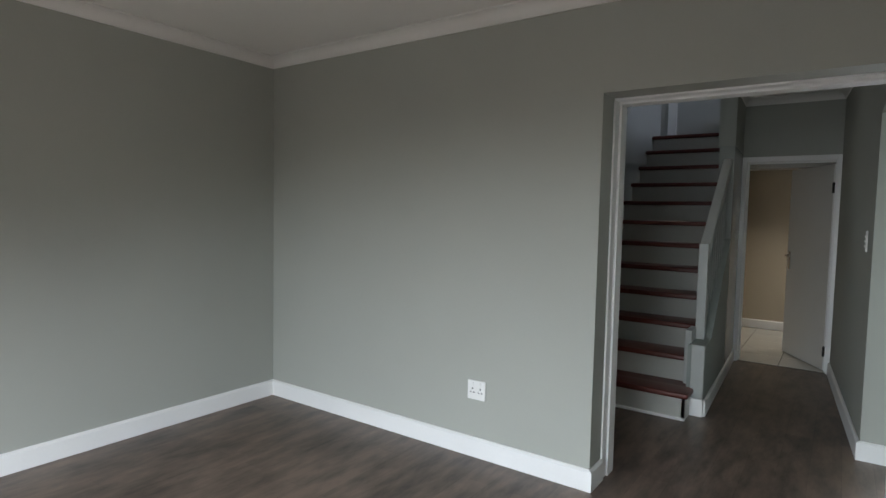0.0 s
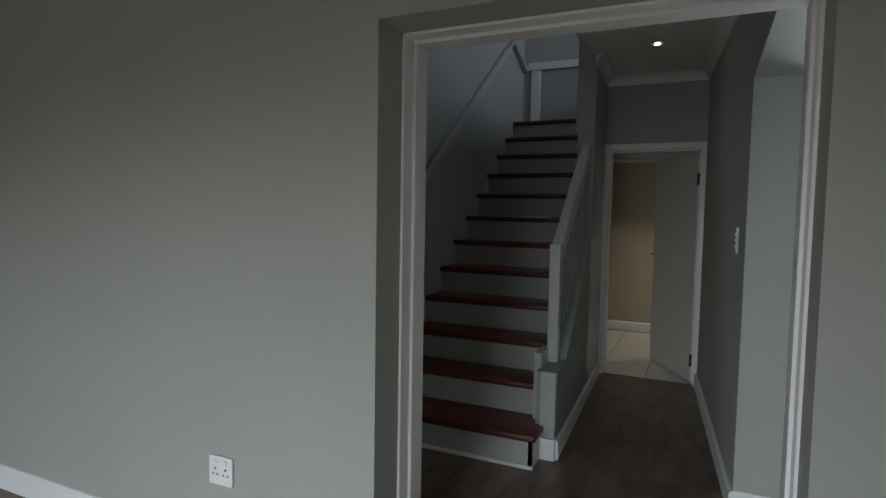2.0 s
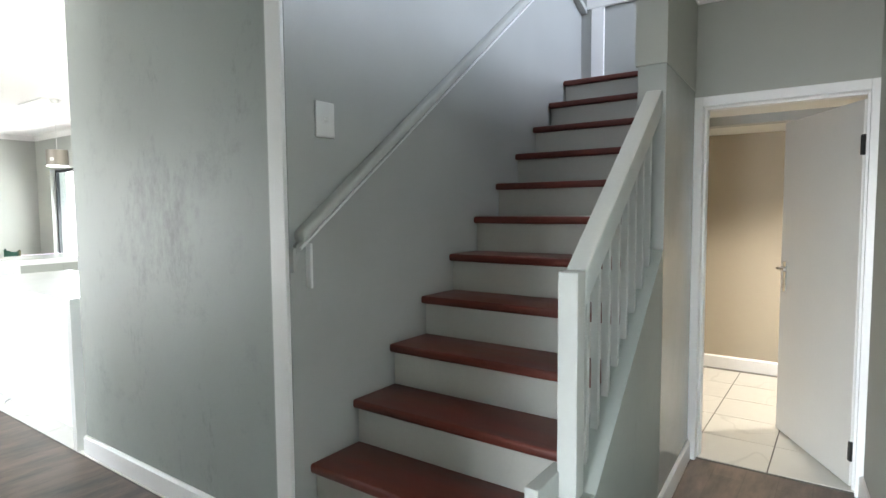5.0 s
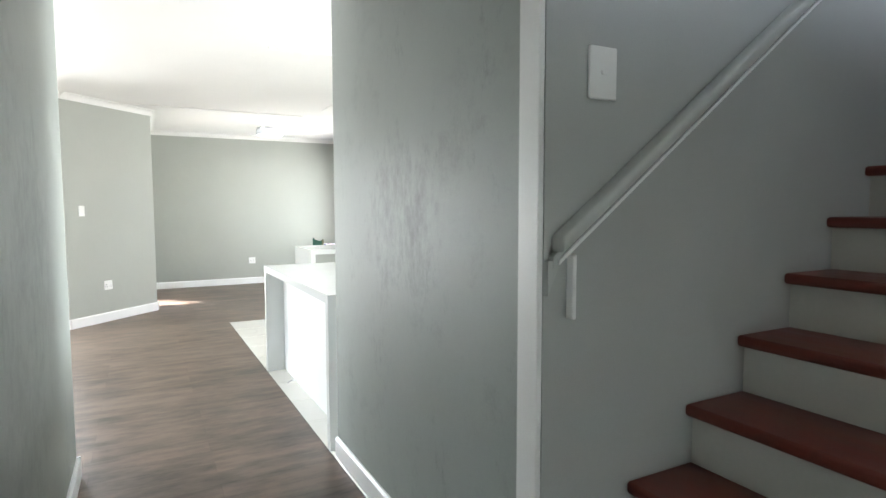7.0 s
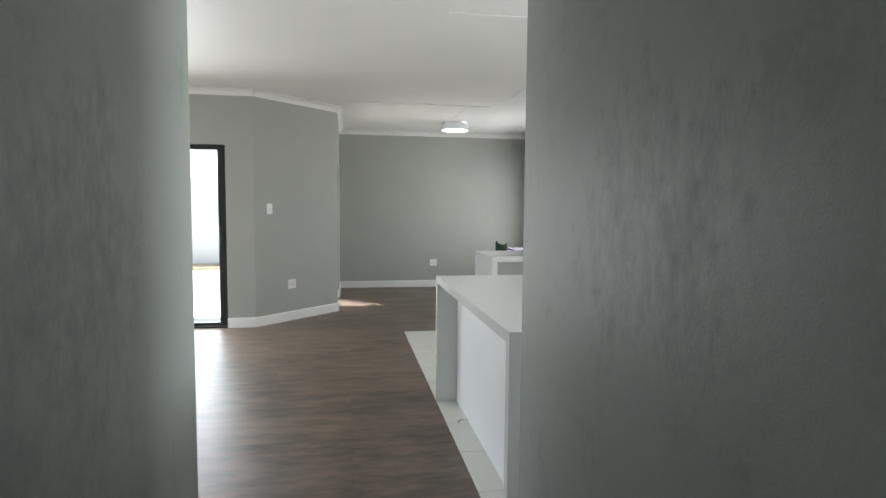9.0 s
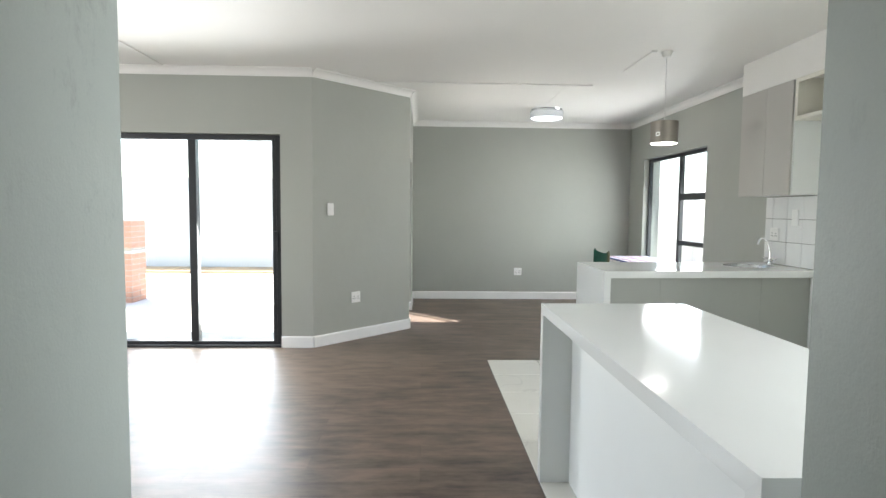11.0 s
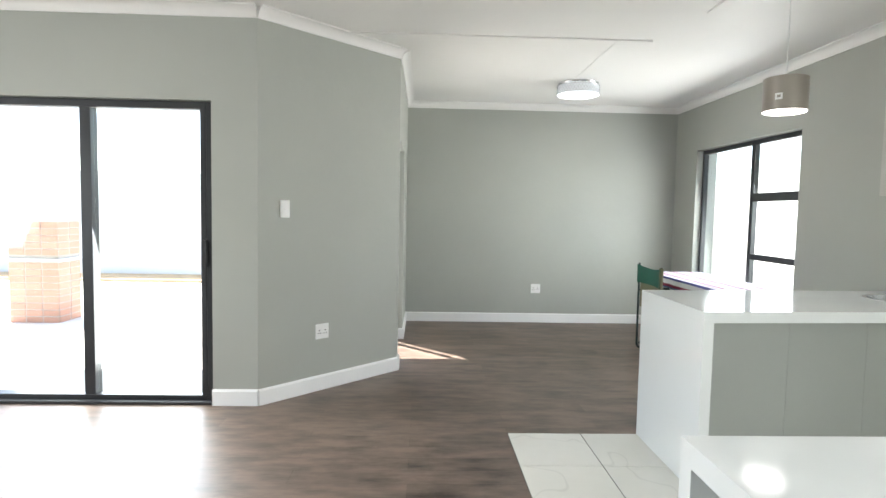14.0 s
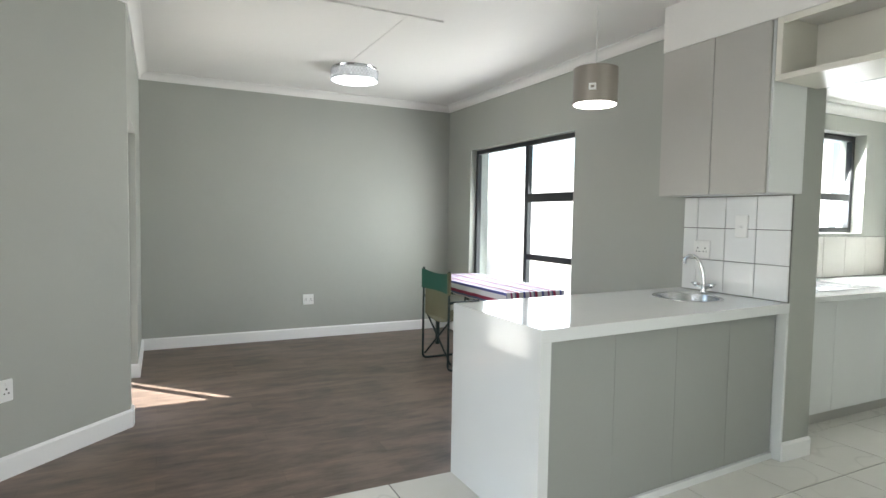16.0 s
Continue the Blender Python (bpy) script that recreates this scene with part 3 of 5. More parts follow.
setting("wall_bath_west", bm, M_BATHWALL, "beige painted bathroom wall", "wall")
wall("wall_bath_east", "x", 2.4, 0.1, 2.08, 4.08, 0, 2.3, M_BATHWALL, label="beige painted bathroom wall")

# ---- ceilings ----
setting("ceiling", boxed(ROOM_L, ROOM_R, ROOM_BACK, ROOM_Y, C_ROOM, C_ROOM + 0.1), M_CEIL, "white painted plaster ceiling", "ceiling")
bm = bmesh.new()
box(bm, 0.003, 3.9, COR_Y0, 0.16, C_HALL, C_HALL + 0.11)
box(bm, 1.06, 3.9, 0.16, 1.97, C_HALL, C_HALL + 0.11)
setting("ceiling", bm, M_CEIL, "white painted hall ceiling", "ceiling")
setting("ceiling", box(boxed(1.062, 2.5, 2.08, 4.2, C_BATH, C_BATH + 0.05), 0.5, 1.0615, 2.68, 4.2, C_BATH, C_BATH + 0.05), M_CEIL, "white bathroom ceiling", "ceiling")
bm = boxed(SLD_X - 0.1, -0.06, LIV_S - 0.1, 2.8, C_LIV, C_LIV + 0.1)
box(bm, -9.9, SLD_X - 0.1, -0.85, 2.8, C_LIV, C_LIV + 0.1)
box(bm, -7.62, SLD_X - 0.1, -1.75, -0.85, C_LIV, C_LIV + 0.1)
setting("ceiling", bm, M_CEIL, "white painted living room ceiling", "ceiling")
setting("ceiling", boxed(-0.2, 3.2, 0.1, 3.2, 5.2, 5.3), M_CEIL, "white upstairs ceiling", "ceiling")
setting("floor", boxed(1.13, 3.0, 0.28, 2.98, 2.72, 2.78), M_FLOOR, "dark upstairs landing floor", "floor")
bm = boxed(-10.05, -0.2, -0.96, 2.95, 2.86, 2.96)
box(bm, -6.65, -0.2, 2.95, 5.7, 2.86, 2.96)
box(bm, -6.85, -0.2, -5.8, -0.96, 2.86, 2.96)
box(bm, -0.2, 4.3, -5.8, 0.12, 2.86, 2.96)
box(bm, 3.125, 4.3, 0.12, 1.3, 2.86, 2.96)
box(bm, -0.2, 2.6, 3.15, 4.4, 2.86, 2.96)
box(bm, -0.25, 3.3, 0.05, 3.3, 5.35, 5.45)
setting("roof", bm, M_ROOF, "pale roof over the house", "roof")

for x0, y0, x1, y1, side in (
        (ROOM_L, ROOM_BACK, ROOM_L, ROOM_Y, -1), (ROOM_L, ROOM_Y, OP0, ROOM_Y, -1), (OP1, ROOM_Y, ROOM_R, ROOM_Y, -1),
        (OP0, ROOM_Y - 0.018, OP0, -1.41, -1), (COR_LEND, COR_Y0, OP0 - 0.02, COR_Y0, 1), (COR_LEND, ROOM_BACK, COR_LEND, COR_Y0 + 0.018, 1),
        (COR_END, COR_Y1, -0.12, COR_Y1, -1), (1.153, 0.0, 1.063, BATH_Y - 0.012, -1), (HALL_S, PALE_Y - 0.018, HALL_N, BATH_Y, 1),
        (HALL_S, PALE_Y, HALL_S + JAMB, PALE_Y, -1), (OP1 + 0.03, COR_Y0, 3.9, COR_Y0, 1),
        (SLD_X, LIV_S, SLD_X, -3.762, -1), (SLD_X, -2.003, SLD_X, SPLAY_Y, -1), (SLD_X, SPLAY_Y, PATIO_X, PATIO_Y, -1),
        (FAR_X, PATIO_Y, FAR_X, WIN_Y, -1), (FAR_X, PATIO_Y, -8.78, PATIO_Y, 1), (FAR_X, WIN_Y, -6.12, WIN_Y, -1),
        (WALL_END, WIN_Y - 0.018, WALL_END, WIN_Y + 0.24, -1), (0.62, 4.08, 2.4, 4.08, -1),
        (-7.66, PATIO_Y, PATIO_X, PATIO_Y, 1), (-8.78, -0.9, -8.78, PATIO_Y + 0.018, -1)):
    skirting(x0, y0, x1, y1, side)
for x0, y0, x1, y1, side, z in (
        (ROOM_L, ROOM_BACK, ROOM_L, ROOM_Y, -1, C_ROOM), (ROOM_L, ROOM_Y, ROOM_R, ROOM_Y, -1, C_ROOM),
        (1.106, 1.14, 1.063, BATH_Y, -1, C_HALL), (1.063, BATH_Y, HALL_N, BATH_Y, -1, C_HALL), (HALL_S, PALE_Y, HALL_N, BATH_Y, 1, C_HALL),
        (SLD_X, LIV_S, SLD_X, SPLAY_Y, -1, C_LIV), (SLD_X, SPLAY_Y, PATIO_X, PATIO_Y, -1, C_LIV), (PATIO_X, PATIO_Y, FAR_X, PATIO_Y, -1, C_LIV),
        (FAR_X, PATIO_Y, FAR_X, WIN_Y, -1, C_LIV), (FAR_X, WIN_Y, -6.175, WIN_Y, -1, C_LIV), (-6.36, 2.88, -6.36, 5.42, -1, C_LIV - 0.36), (-6.36, 5.42, -3.2, 5.42, -1, C_LIV - 0.36)):
    cornice(x0, y0, x1, y1, side, z)
setting("ceiling", boxed(-6.36, -3.2, WIN_Y + 0.24, 5.42, C_LIV - 0.36, C_LIV - 0.3), M_CEIL, "white scullery ceiling", "ceiling")
for x0, x1, y0, y1 in ((-7.13, -7.085, -1.28, 1.2), (-3.68, -3.635, 0.05, 1.3), (-6.58, -4.2, -3.12, -3.075), (-6.45, -5.75, 1.30, 1.345)):
    setting("trim", boxed(x0, x1, y0, y1, C_LIV - 0.012, C_LIV - 0.0005, 0.003), M_CORNICE, "white ceiling cover strip over a board joint", "cover strip")


setting("trim", boxed(-8.40, -7.14, 0.935, 0.98, C_LIV - 0.004, C_LIV - 0.0005, 0.001), M_CEIL, "painted-over ceiling cover strip beside the lamp", "cover strip")

# ---- doorways ----
def jamb_frame(name, axis_y0, axis_y1, x0, x1, h, w, mat, label, step=0.0):
    """A door frame in a wall that runs along x: two posts and a head, with a stepped rebate."""
    ob = thing(name, (x0 + x1) / 2, axis_y0, 0, label, "door frame", kind="structure")
    m = (axis_y0 + axis_y1) / 2
    for a, b, k in ((x0, x0 + w, 1), (x1 - w, x1, -1)):
        bm = boxed(a, b, axis_y0, m, 0.001, h, 0.004, 2)
        if step:
            lo, hi = (a, b + step) if k > 0 else (a - step, b)
            box(bm, lo, hi, m, axis_y1, 0.001, h, 0.004, 2)
        else:
            box(bm, a, b, m, axis_y1, 0.001, h, 0.004, 2)
        part("jamb", bm, mat, ob)
    bm = boxed(x0 + w, x1 - w, axis_y0, m, h - w, h, 0.004, 2)
    box(bm, x0 + w + step, x1 - w - step, m, axis_y1, h - w - step, h, 0.004, 2)
    part("head", bm, mat, ob)
    return ob


of = thing("door_frame_1", 1.49, -1.4, 0, "white painted lining of the wide opening", "door frame", kind="structure")
for x, k, y0 in ((OP0, 1, -1.415), (OP1, -1, -1.415)):
    bm = boxed(x - 0.004 * k, x + 0.010 * k, y0, -1.35, 0.001, OP_H - 0.010, 0.003, 2)
    box(bm, x - 0.004 * k, x + 0.021 * k, -1.349, -1.258, 0.001, OP_H - 0.022, 0.003, 2)
    part("jamb", bm, M_TRIM, of)
bm = boxed(OP0 + 0.002, OP1 - 0.002, -1.415, -1.35, OP_H - 0.010, OP_H + 0.003, 0.003, 2)
box(bm, OP0 + 0.002, OP1 - 0.002, -1.349, -1.258, OP_H - 0.021, OP_H + 0.003, 0.003, 2)
part("head", bm, M_TRIM, of)
jamb_frame("door_frame_2", BATH_Y - 0.012, BATH_Y + 0.12, 1.056, 1.89, 2.03, 0.05, M_TRIM, "white painted steel frame of the bathroom door", 0.012)
jamb_frame("door_frame_3", 0.985, 1.21, 2.38, 3.32, 2.07, 0.06, M_TRIM, "white painted frame of the front door", 0.012)


def lever(parent, x, y, z, turn, reach=0.11):
    """A chrome lever handle on a plate; turn: degrees about z, the plate faces +y at 0 and the lever points to -x."""
    m = Matrix.Translation((x, y, z)) @ Matrix.Rotation(radians(turn), 4, "Z")
    bm = boxed(-0.02, 0.02, 0, 0.008, -0.11, 0.08, 0.003)
    bmesh.ops.transform(bm, matrix=m, verts=bm.verts[:])
    plate = part("handle_plate", bm, M_CHROME, parent, "chrome lock plate")
    bm = tube([m @ Vector(p) for p in ((0, 0.004, 0.04), (0, 0.045, 0.04), (-0.015, 0.055, 0.04), (-reach, 0.055, 0.037))], 0.009, 10)
    part("door_handle", bm, M_CHROME, parent, "chrome lever handle", True)
    return plate


def leaf(name, hx, hy, angle, width, h, label, hinge_at=(), handle=True, mat=M_DOOR):
    """A door leaf hinged at (hx, hy); angle: degrees of its way from the hinge."""
    ob = thing(name, hx, hy, 0.012, label, "door")
    m = Matrix.Translation((hx, hy, 0.012)) @ Matrix.Rotation(radians(angle), 4, "Z")
    bm = boxed(0, width, -0.02, 0.02, 0, h, 0.003, 2)
    bmesh.ops.transform(bm, matrix=m, verts=bm.verts[:])
    slab = part("leaf", bm, mat, ob)
    for z in hinge_at:
        bm = boxed(-0.012, 0.014, -0.027, 0.027, z - 0.05, z + 0.05, 0.004)
        bmesh.ops.transform(bm, matrix=m, verts=bm.verts[:])
        part("hinge", bm, M_BLACK, slab, "black steel hinge")
    if handle:
        for s in (1, -1):
            p = m @ Vector((width - 0.06, 0.02 * s, 1.0))
            mm = angle if s > 0 else angle + 180
            lever(slab, p.x, p.y, p.z, mm, 0.11 if s > 0 else -0.11)
        bm = boxed(width - 0.001, width + 0.002, -0.011, 0.011, 0.9, 1.12)
        bmesh.ops.transform(bm, matrix=m, verts=bm.verts[:])
        part("lock_face", bm, M_CHROME, slab, "steel lock face on the edge")
    return ob


leaf("door", 1.835, 2.06, 119, 0.79, 1.94, "white painted bathroom door standing open with black hinges", (0.18, 1.72))
leaf("door", 2.425, 0.972, -90, 0.86, 2.0, "white painted front door standing open", ())

# ---- stairs ----
RISE, RUN, FIRST = 0.1985, 0.252, -0.152
stairs = thing("staircase", 0.5, 1.2, 0, "staircase with varnished mahogany treads and pale grey risers", "stairs", kind="structure")
for k in range(1, 13):
    y = FIRST + (k - 1) * RUN if k > 1 else -0.208
    x0, x1 = (-0.085, 1.09) if k == 1 else (0.002, 1.035)
    part("riser", boxed(max(x0 + 0.012, 0.002) if k > 1 else x0 + 0.015, x1 - 0.02, y + 0.028, y + 0.05, (k - 1) * RISE + 0.001, k * RISE - 0.04), M_RISER, stairs)
    if k == 1:
        bm = boxed(x0, x1, y, COR_Y1 - 0.022, RISE - 0.04, RISE, 0.012, 3)
        box(bm, 0.002, 1.035, COR_Y1 - 0.045, y + RUN + 0.10, RISE - 0.039, RISE - 0.0006)
    else:
        bm = boxed(x0, x1, y, (y + RUN + 0.05) if k < 12 else 2.978, k * RISE - 0.04, k * RISE, 0.012, 3)
    part("tread", bm, M_TREAD, stairs, smooth=True)
part("riser_return", boxed(1.045, 1.07, -0.18, 0.0, 0.001, RISE - 0.04), M_RISER, stairs)
part("riser_return", boxed(-0.07, -0.045, -0.158, COR_Y1 - 0.02, 0.001, RISE - 0.04), M_RISER, stairs)
part("skirting_strip", boxed(-0.06, 1.075, -0.196, -0.181, 0.001, 0.022, 0.003), M_TRIM, stairs)
SL = RISE / RUN
bm = prism([(1.035, 0.0, 0.0), (1.035, 1.199, 0.0), (1.035, 1.199, 0.30 + SL * 1.2), (1.035, 0.28, 0.30 + SL * 0.28), (1.035, 0.0, 0.505)], (0.095, 0, 0))
for v in bm.verts:
    if v.co.x > 1.1:
        v.co.x = 1.153 - 0.0425 * v.co.y
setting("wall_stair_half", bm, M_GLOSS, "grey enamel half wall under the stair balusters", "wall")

bal = thing("stair_balustrade", 1.08, 0.24, 0.4, "pale grey enamelled wooden stair balustrade with square balusters", "balustrade")
part("newel_post", boxed(1.048, 1.114, 0.21, 0.276, 0.42, 1.236, 0.004, 2), M_RAIL, bal)
ra = 0.75
part("handrail", prism([(1.045, 0.277, 1.213 + ra * 0.03), (1.045, 1.2, 1.213 + ra * 0.985), (1.045, 1.2, 1.213 + ra * 0.985 - 0.115), (1.045, 0.277, 1.213 + ra * 0.03 - 0.115)], (0.072, 0, 0), 0.008), M_RAIL, bal, smooth=True)
for i in range(8):
    y = 0.352 + 0.108 * i
    part("baluster", prism([(1.069, y, 0.295 + SL * y), (1.069, y + 0.024, 0.295 + SL * (y + 0.024)), (1.069, y + 0.024, 1.213 + ra * (y - 0.19) - 0.10), (1.069, y, 1.213 + ra * (y - 0.215) - 0.10)], (0.024, 0, 0)), M_RAIL, bal)
part("plinth_board", boxed(1.064, 1.152, -0.022, 0.0, 0.13, 0.515, 0.004, 2), M_RAIL, bal)
part("plinth_board", boxed(1.06, 1.156, -0.028, -0.001, 0.0, 0.128, 0.004, 2), M_TRIM, bal, "white foot of the plinth")
part("plinth_block", boxed(1.0, 1.046, 0.06, 0.27, 0.2, 0.60, 0.004, 2), M_RAIL, bal)

taper = Matrix(((1, -0.02, 0, -0.006), (0, 1, 0, 0), (0, 0, 1, 0), (0, 0, 0, 1)))
for o in bal.children:
    if not o.name.startswith("plinth"):
        o.data.transform(taper)   # the balustrade follows the half wall, which narrows upwards

hr = thing("wall_handrail", 0.03, 1.2, 1.2, "grey-white enamelled handrail board on the stair wall", "handrail")
def rail_z(y):
    return 1.335 + 0.757 * (y - 0.03)
part("rail_cap", prism([(0.0, 0.05, rail_z(0.05)), (0.0, 2.49, rail_z(2.49)), (0.0, 2.49, rail_z(2.49) - 0.045), (0.0, 0.05, rail_z(0.05) - 0.045)], (0.062, 0, 0), 0.012), M_RAIL, hr, smooth=True)
part("rail_board", prism([(0.0, 0.045, rail_z(0.045) - 0.05), (0.0, 2.44, rail_z(2.44) - 0.05), (0.0, 2.44, rail_z(2.44) - 0.085), (0.0, 0.045, rail_z(0.045) - 0.085)], (0.022, 0, 0), 0.003), M_RAIL, hr)
part("rail_lip", prism([(0.0225, 0.06, rail_z(0.06) - 0.071), (0.0225, 2.42, rail_z(2.42) - 0.071), (0.0225, 2.42, rail_z(2.42) - 0.083), (0.0225, 0.06, rail_z(0.06) - 0.083)], (0.008, 0, 0)), M_TRIM, hr)
part("end_board", boxed(0.0, 0.03, 0.108, 0.122, 1.12, 1.30, 0.003), M_TRIM, hr)
part("end_board", prism([(0.0, 0.03, 1.285), (0.0, 0.075, 1.285), (0.0, 0.03, 1.19)], (0.02, 0, 0)), M_RAIL, hr)
part("rail_return", prism([(0.0, 2.49, rail_z(2.49)), (0.0, 2.975, rail_z(2.49) - 0.20), (0.0, 2.975, rail_z(2.49) - 0.245), (0.0, 2.49, rail_z(2.49) - 0.045)], (0.05, 0, 0), 0.004), M_RAIL, hr)
setting("trim", boxed(0.09, 0.19, 2.955, 2.979, 2.377, 2.98, 0.003), M_TRIM, "white upright trim board on the landing wall", "trim board")
setting("trim", boxed(0.05, 0.96, 2.955, 2.979, 2.982, 3.06, 0.003), M_TRIM, "white dado board on the landing wall", "trim board")
setting("trim", boxed(-0.092, -0.001, COR_Y1 - 0.02, COR_Y1 - 0.001, 0.0, 2.59, 0.003), M_TRIM, "white corner board at the foot of the stairs", "corner board")


# ---- plates on the walls ----
def socket(x, y, z, turn, label, group="wall sockets", w=0.12, h=0.115):
    """A double three-pin socket plate; it faces +y at turn 0."""
    ob = thing("wall_socket", x, y, z, label, "socket", group, turn=turn)
    m = ob.matrix_world.copy()
    bm = boxed(-w / 2, w / 2, 0, 0.011, -h / 2, h / 2, 0.004, 2)
    bmesh.ops.transform(bm, matrix=m, verts=bm.verts[:])
    face = part("plate", bm, M_PLASTIC, ob)
    for dx in (-w * 0.22, w * 0.22):
        for px, pz, s in ((0, 0.014, 0.0045), (-0.011, -0.008, 0.0038), (0.011, -0.008, 0.0038)):
            bm = boxed(dx + px - s, dx + px + s, 0.0105, 0.0118, pz - s - 0.006, pz + s - 0.006, 0.001)
            bmesh.ops.transform(bm, matrix=m, verts=bm.verts[:])
            part("pin_hole", bm, M_SLOT, face)
        bm = boxed(dx - 0.008, dx + 0.008, 0.0105, 0.0155, 0.028, 0.046, 0.002)
        bmesh.ops.transform(bm, matrix=m, verts=bm.verts[:])
        part("rocker", bm, M_PLASTIC, face)
    return ob


def switch(x, y, z, turn, label, n=1, w=0.075, h=0.125):
    """A light switch plate with n rockers; it faces +y at turn 0."""
    ob = thing("light_switch", x, y, z, label, "light switch", "light switches", turn=turn)
    m = ob.matrix_world.copy()
    bm = boxed(-w / 2, w / 2, 0, 0.011, -h / 2, h / 2, 0.004, 2)
    bmesh.ops.transform(bm, matrix=m, verts=bm.verts[:])
    face = part("plate", bm, M_PLASTIC, ob)
    for i in range(n):
        dz = (i - (n - 1) / 2) * 0.03
        bm = boxed(-0.010, 0.010, 0.0105, 0.017, dz - 0.007, dz + 0.007, 0.002)
        bmesh.ops.transform(bm, matrix=m, verts=bm.verts[:])
        part("rocker", bm, M_PLASTIC, face)
    return ob


socket(0.219, ROOM_Y - 0.001, 0.397, 180, "white double socket plate low on the room wall")
socket(FAR_X + 0.001, 0.892, 0.434, -90, "white double socket plate low on the dining wall")
D45 = math.degrees(math.atan2(PATIO_Y - SPLAY_Y, PATIO_X - SLD_X)) - 180
def on_splay(d):
    u = (pB - pA).normalized()
    n = -n45.normalized() * 0.001
    return (pA + u * d + n).x, (pA + u * d + n).y
sx, sy = on_splay(0.53)
socket(sx, sy, 0.456, D45, "white double socket plate low on the splayed wall")
sx, sy = on_splay(0.208)
switch(sx, sy, 1.385, D45, "white light switch on the splayed wall", 1)
switch(0.001, 0.222, 1.80, -90, "white light switch plate beside the stairs", 1, 0.10, 0.145)
switch(HALL_S - 0.0193, 0.02, 1.30, 90, "white three-lever light switch in the hall", 3, 0.075, 0.13)
socket(-6.057, WIN_Y - 0.0105, 1.20, 180, "white double socket plate on the tiled splashback", w=0.125)
switch(-5.778, WIN_Y - 0.0105, 1.355, 180, "white switch plate on the tiled splashback", 1, 0.085, 0.14)


# ---- windows and glass doors ----
def glazing(name, axis, at, a0, a1, z0, z1, bars, label, f=0.045, deep=0.05):
    """A charcoal aluminium frame with panes; bars: ('v', a, zlo, zhi, width) or ('h', z, alo, ahi, width)."""
    def b(lo, hi, p, q, d0=0.0, d1=1.0, bevel=0.003):
        u, v = at + deep * d0, at + deep * d1
        return boxed(lo, hi, u, v, p, q, bevel) if axis == "y" else boxed(u, v, lo, hi, p, q, bevel)
    c = (a0 + a1) / 2
    ob = thing(name, c if axis == "y" else at, at if axis == "y" else c, z0, label, "window" if "window" in name else "glass door", kind="structure")
    for lo, hi, p, q in ((a0, a0 + f, z0, z1), (a1 - f, a1, z0, z1), (a0 + f, a1 - f, z0, z0 + f), (a0 + f, a1 - f, z1 - f, z1)):
        part("window_frame", b(lo, hi, p, q), M_ALU, ob)
    for kind, p, lo, hi, w in bars:
        if kind == "v":
            part("mullion", b(p - w / 2, p + w / 2, lo, hi, -0.1, 0.9), M_ALU, ob)
        else:
            part("transom", b(lo, hi, p - w / 2, p + w / 2, -0.1, 0.9), M_ALU, ob)
    return ob, b


def pane(ob, b, lo, hi, p, q):
    g = part("pane", b(lo, hi, p, q, 0.4, 0.5, 0.0), M_GLASS, ob, "clear glass pane")
    g.visible_shadow = False
    return g


sd, b = glazing("glass_door_1", "x", SLD_X - 0.14, -3.757, -2.008, 0.004, 2.107, [("v", -2.88, 0.045, 2.06, 0.075)], "charcoal aluminium sliding glass door to the patio", 0.05, 0.09)
pane(sd, b, -3.707, -2.92, 0.05, 2.06)
pane(sd, b, -2.84, -2.058, 0.05, 2.06)
part("door_handle", boxed(SLD_X - 0.05, SLD_X - 0.02, -2.088, -2.048, 0.97, 1.16, 0.006, 2), M_ALU, sd, "charcoal pull handle")
part("stile", boxed(SLD_X - 0.10, SLD_X - 0.05, -2.098, -2.059, 0.05, 2.06, 0.003), M_ALU, sd)
part("latch", boxed(SLD_X - 0.055, SLD_X - 0.03, -3.717, -3.682, 1.02, 1.06, 0.003), M_ALU, sd, "charcoal latch")
part("sill_track", boxed(SLD_X - 0.045, SLD_X + 0.004, -3.757, -2.008, 0.001, 0.022, 0.003), M_ALU, sd)
dw, b = glazing("window_1", "y", WIN_Y + 0.07, -9.238, -7.408, 0.445, 2.15, [("v", -8.21, 0.49, 2.105, 0.06), ("h", 1.585, -8.18, -7.453, 0.085), ("h", 1.0, -8.18, -7.453, 0.06)], "charcoal aluminium dining window with four panes", 0.045, 0.05)
pane(dw, b, -9.193, -8.24, 0.49, 2.105)
for p, q in ((0.49, 0.97), (1.03, 1.542), (1.628, 2.105)):
    pane(dw, b, -8.18, -7.453, p, q)
part("window_sill", boxed(-9.238, -7.408, WIN_Y + 0.002, WIN_Y + 0.069, 0.441, 0.452, 0.002), M_TRIM, dw)
sw, b = glazing("window_2", "x", -6.50, 4.385, 5.035, 1.305, 2.165, [("h", 1.62, 4.43, 4.99, 0.06)], "charcoal aluminium scullery window with two panes", 0.045, 0.05)
pane(sw, b, 4.43, 4.99, 1.35, 1.59)
pane(sw, b, 4.43, 4.99, 1.65, 2.12)
pd, b = glazing("glass_door_2", "y", PATIO_Y - 0.135, -8.775, -7.685, 0.004, 2.015, [("v", -8.60, 0.05, 1.97, 0.05)], "charcoal aluminium patio door frame standing open", 0.045, 0.05)
rw, b = glazing("window_3", "y", ROOM_BACK - 0.12, -0.49, 1.89, 0.005, 2.045, [("v", 0.7, 0.05, 2.0, 0.06)], "charcoal aluminium glass door of the front room", 0.045, 0.05)
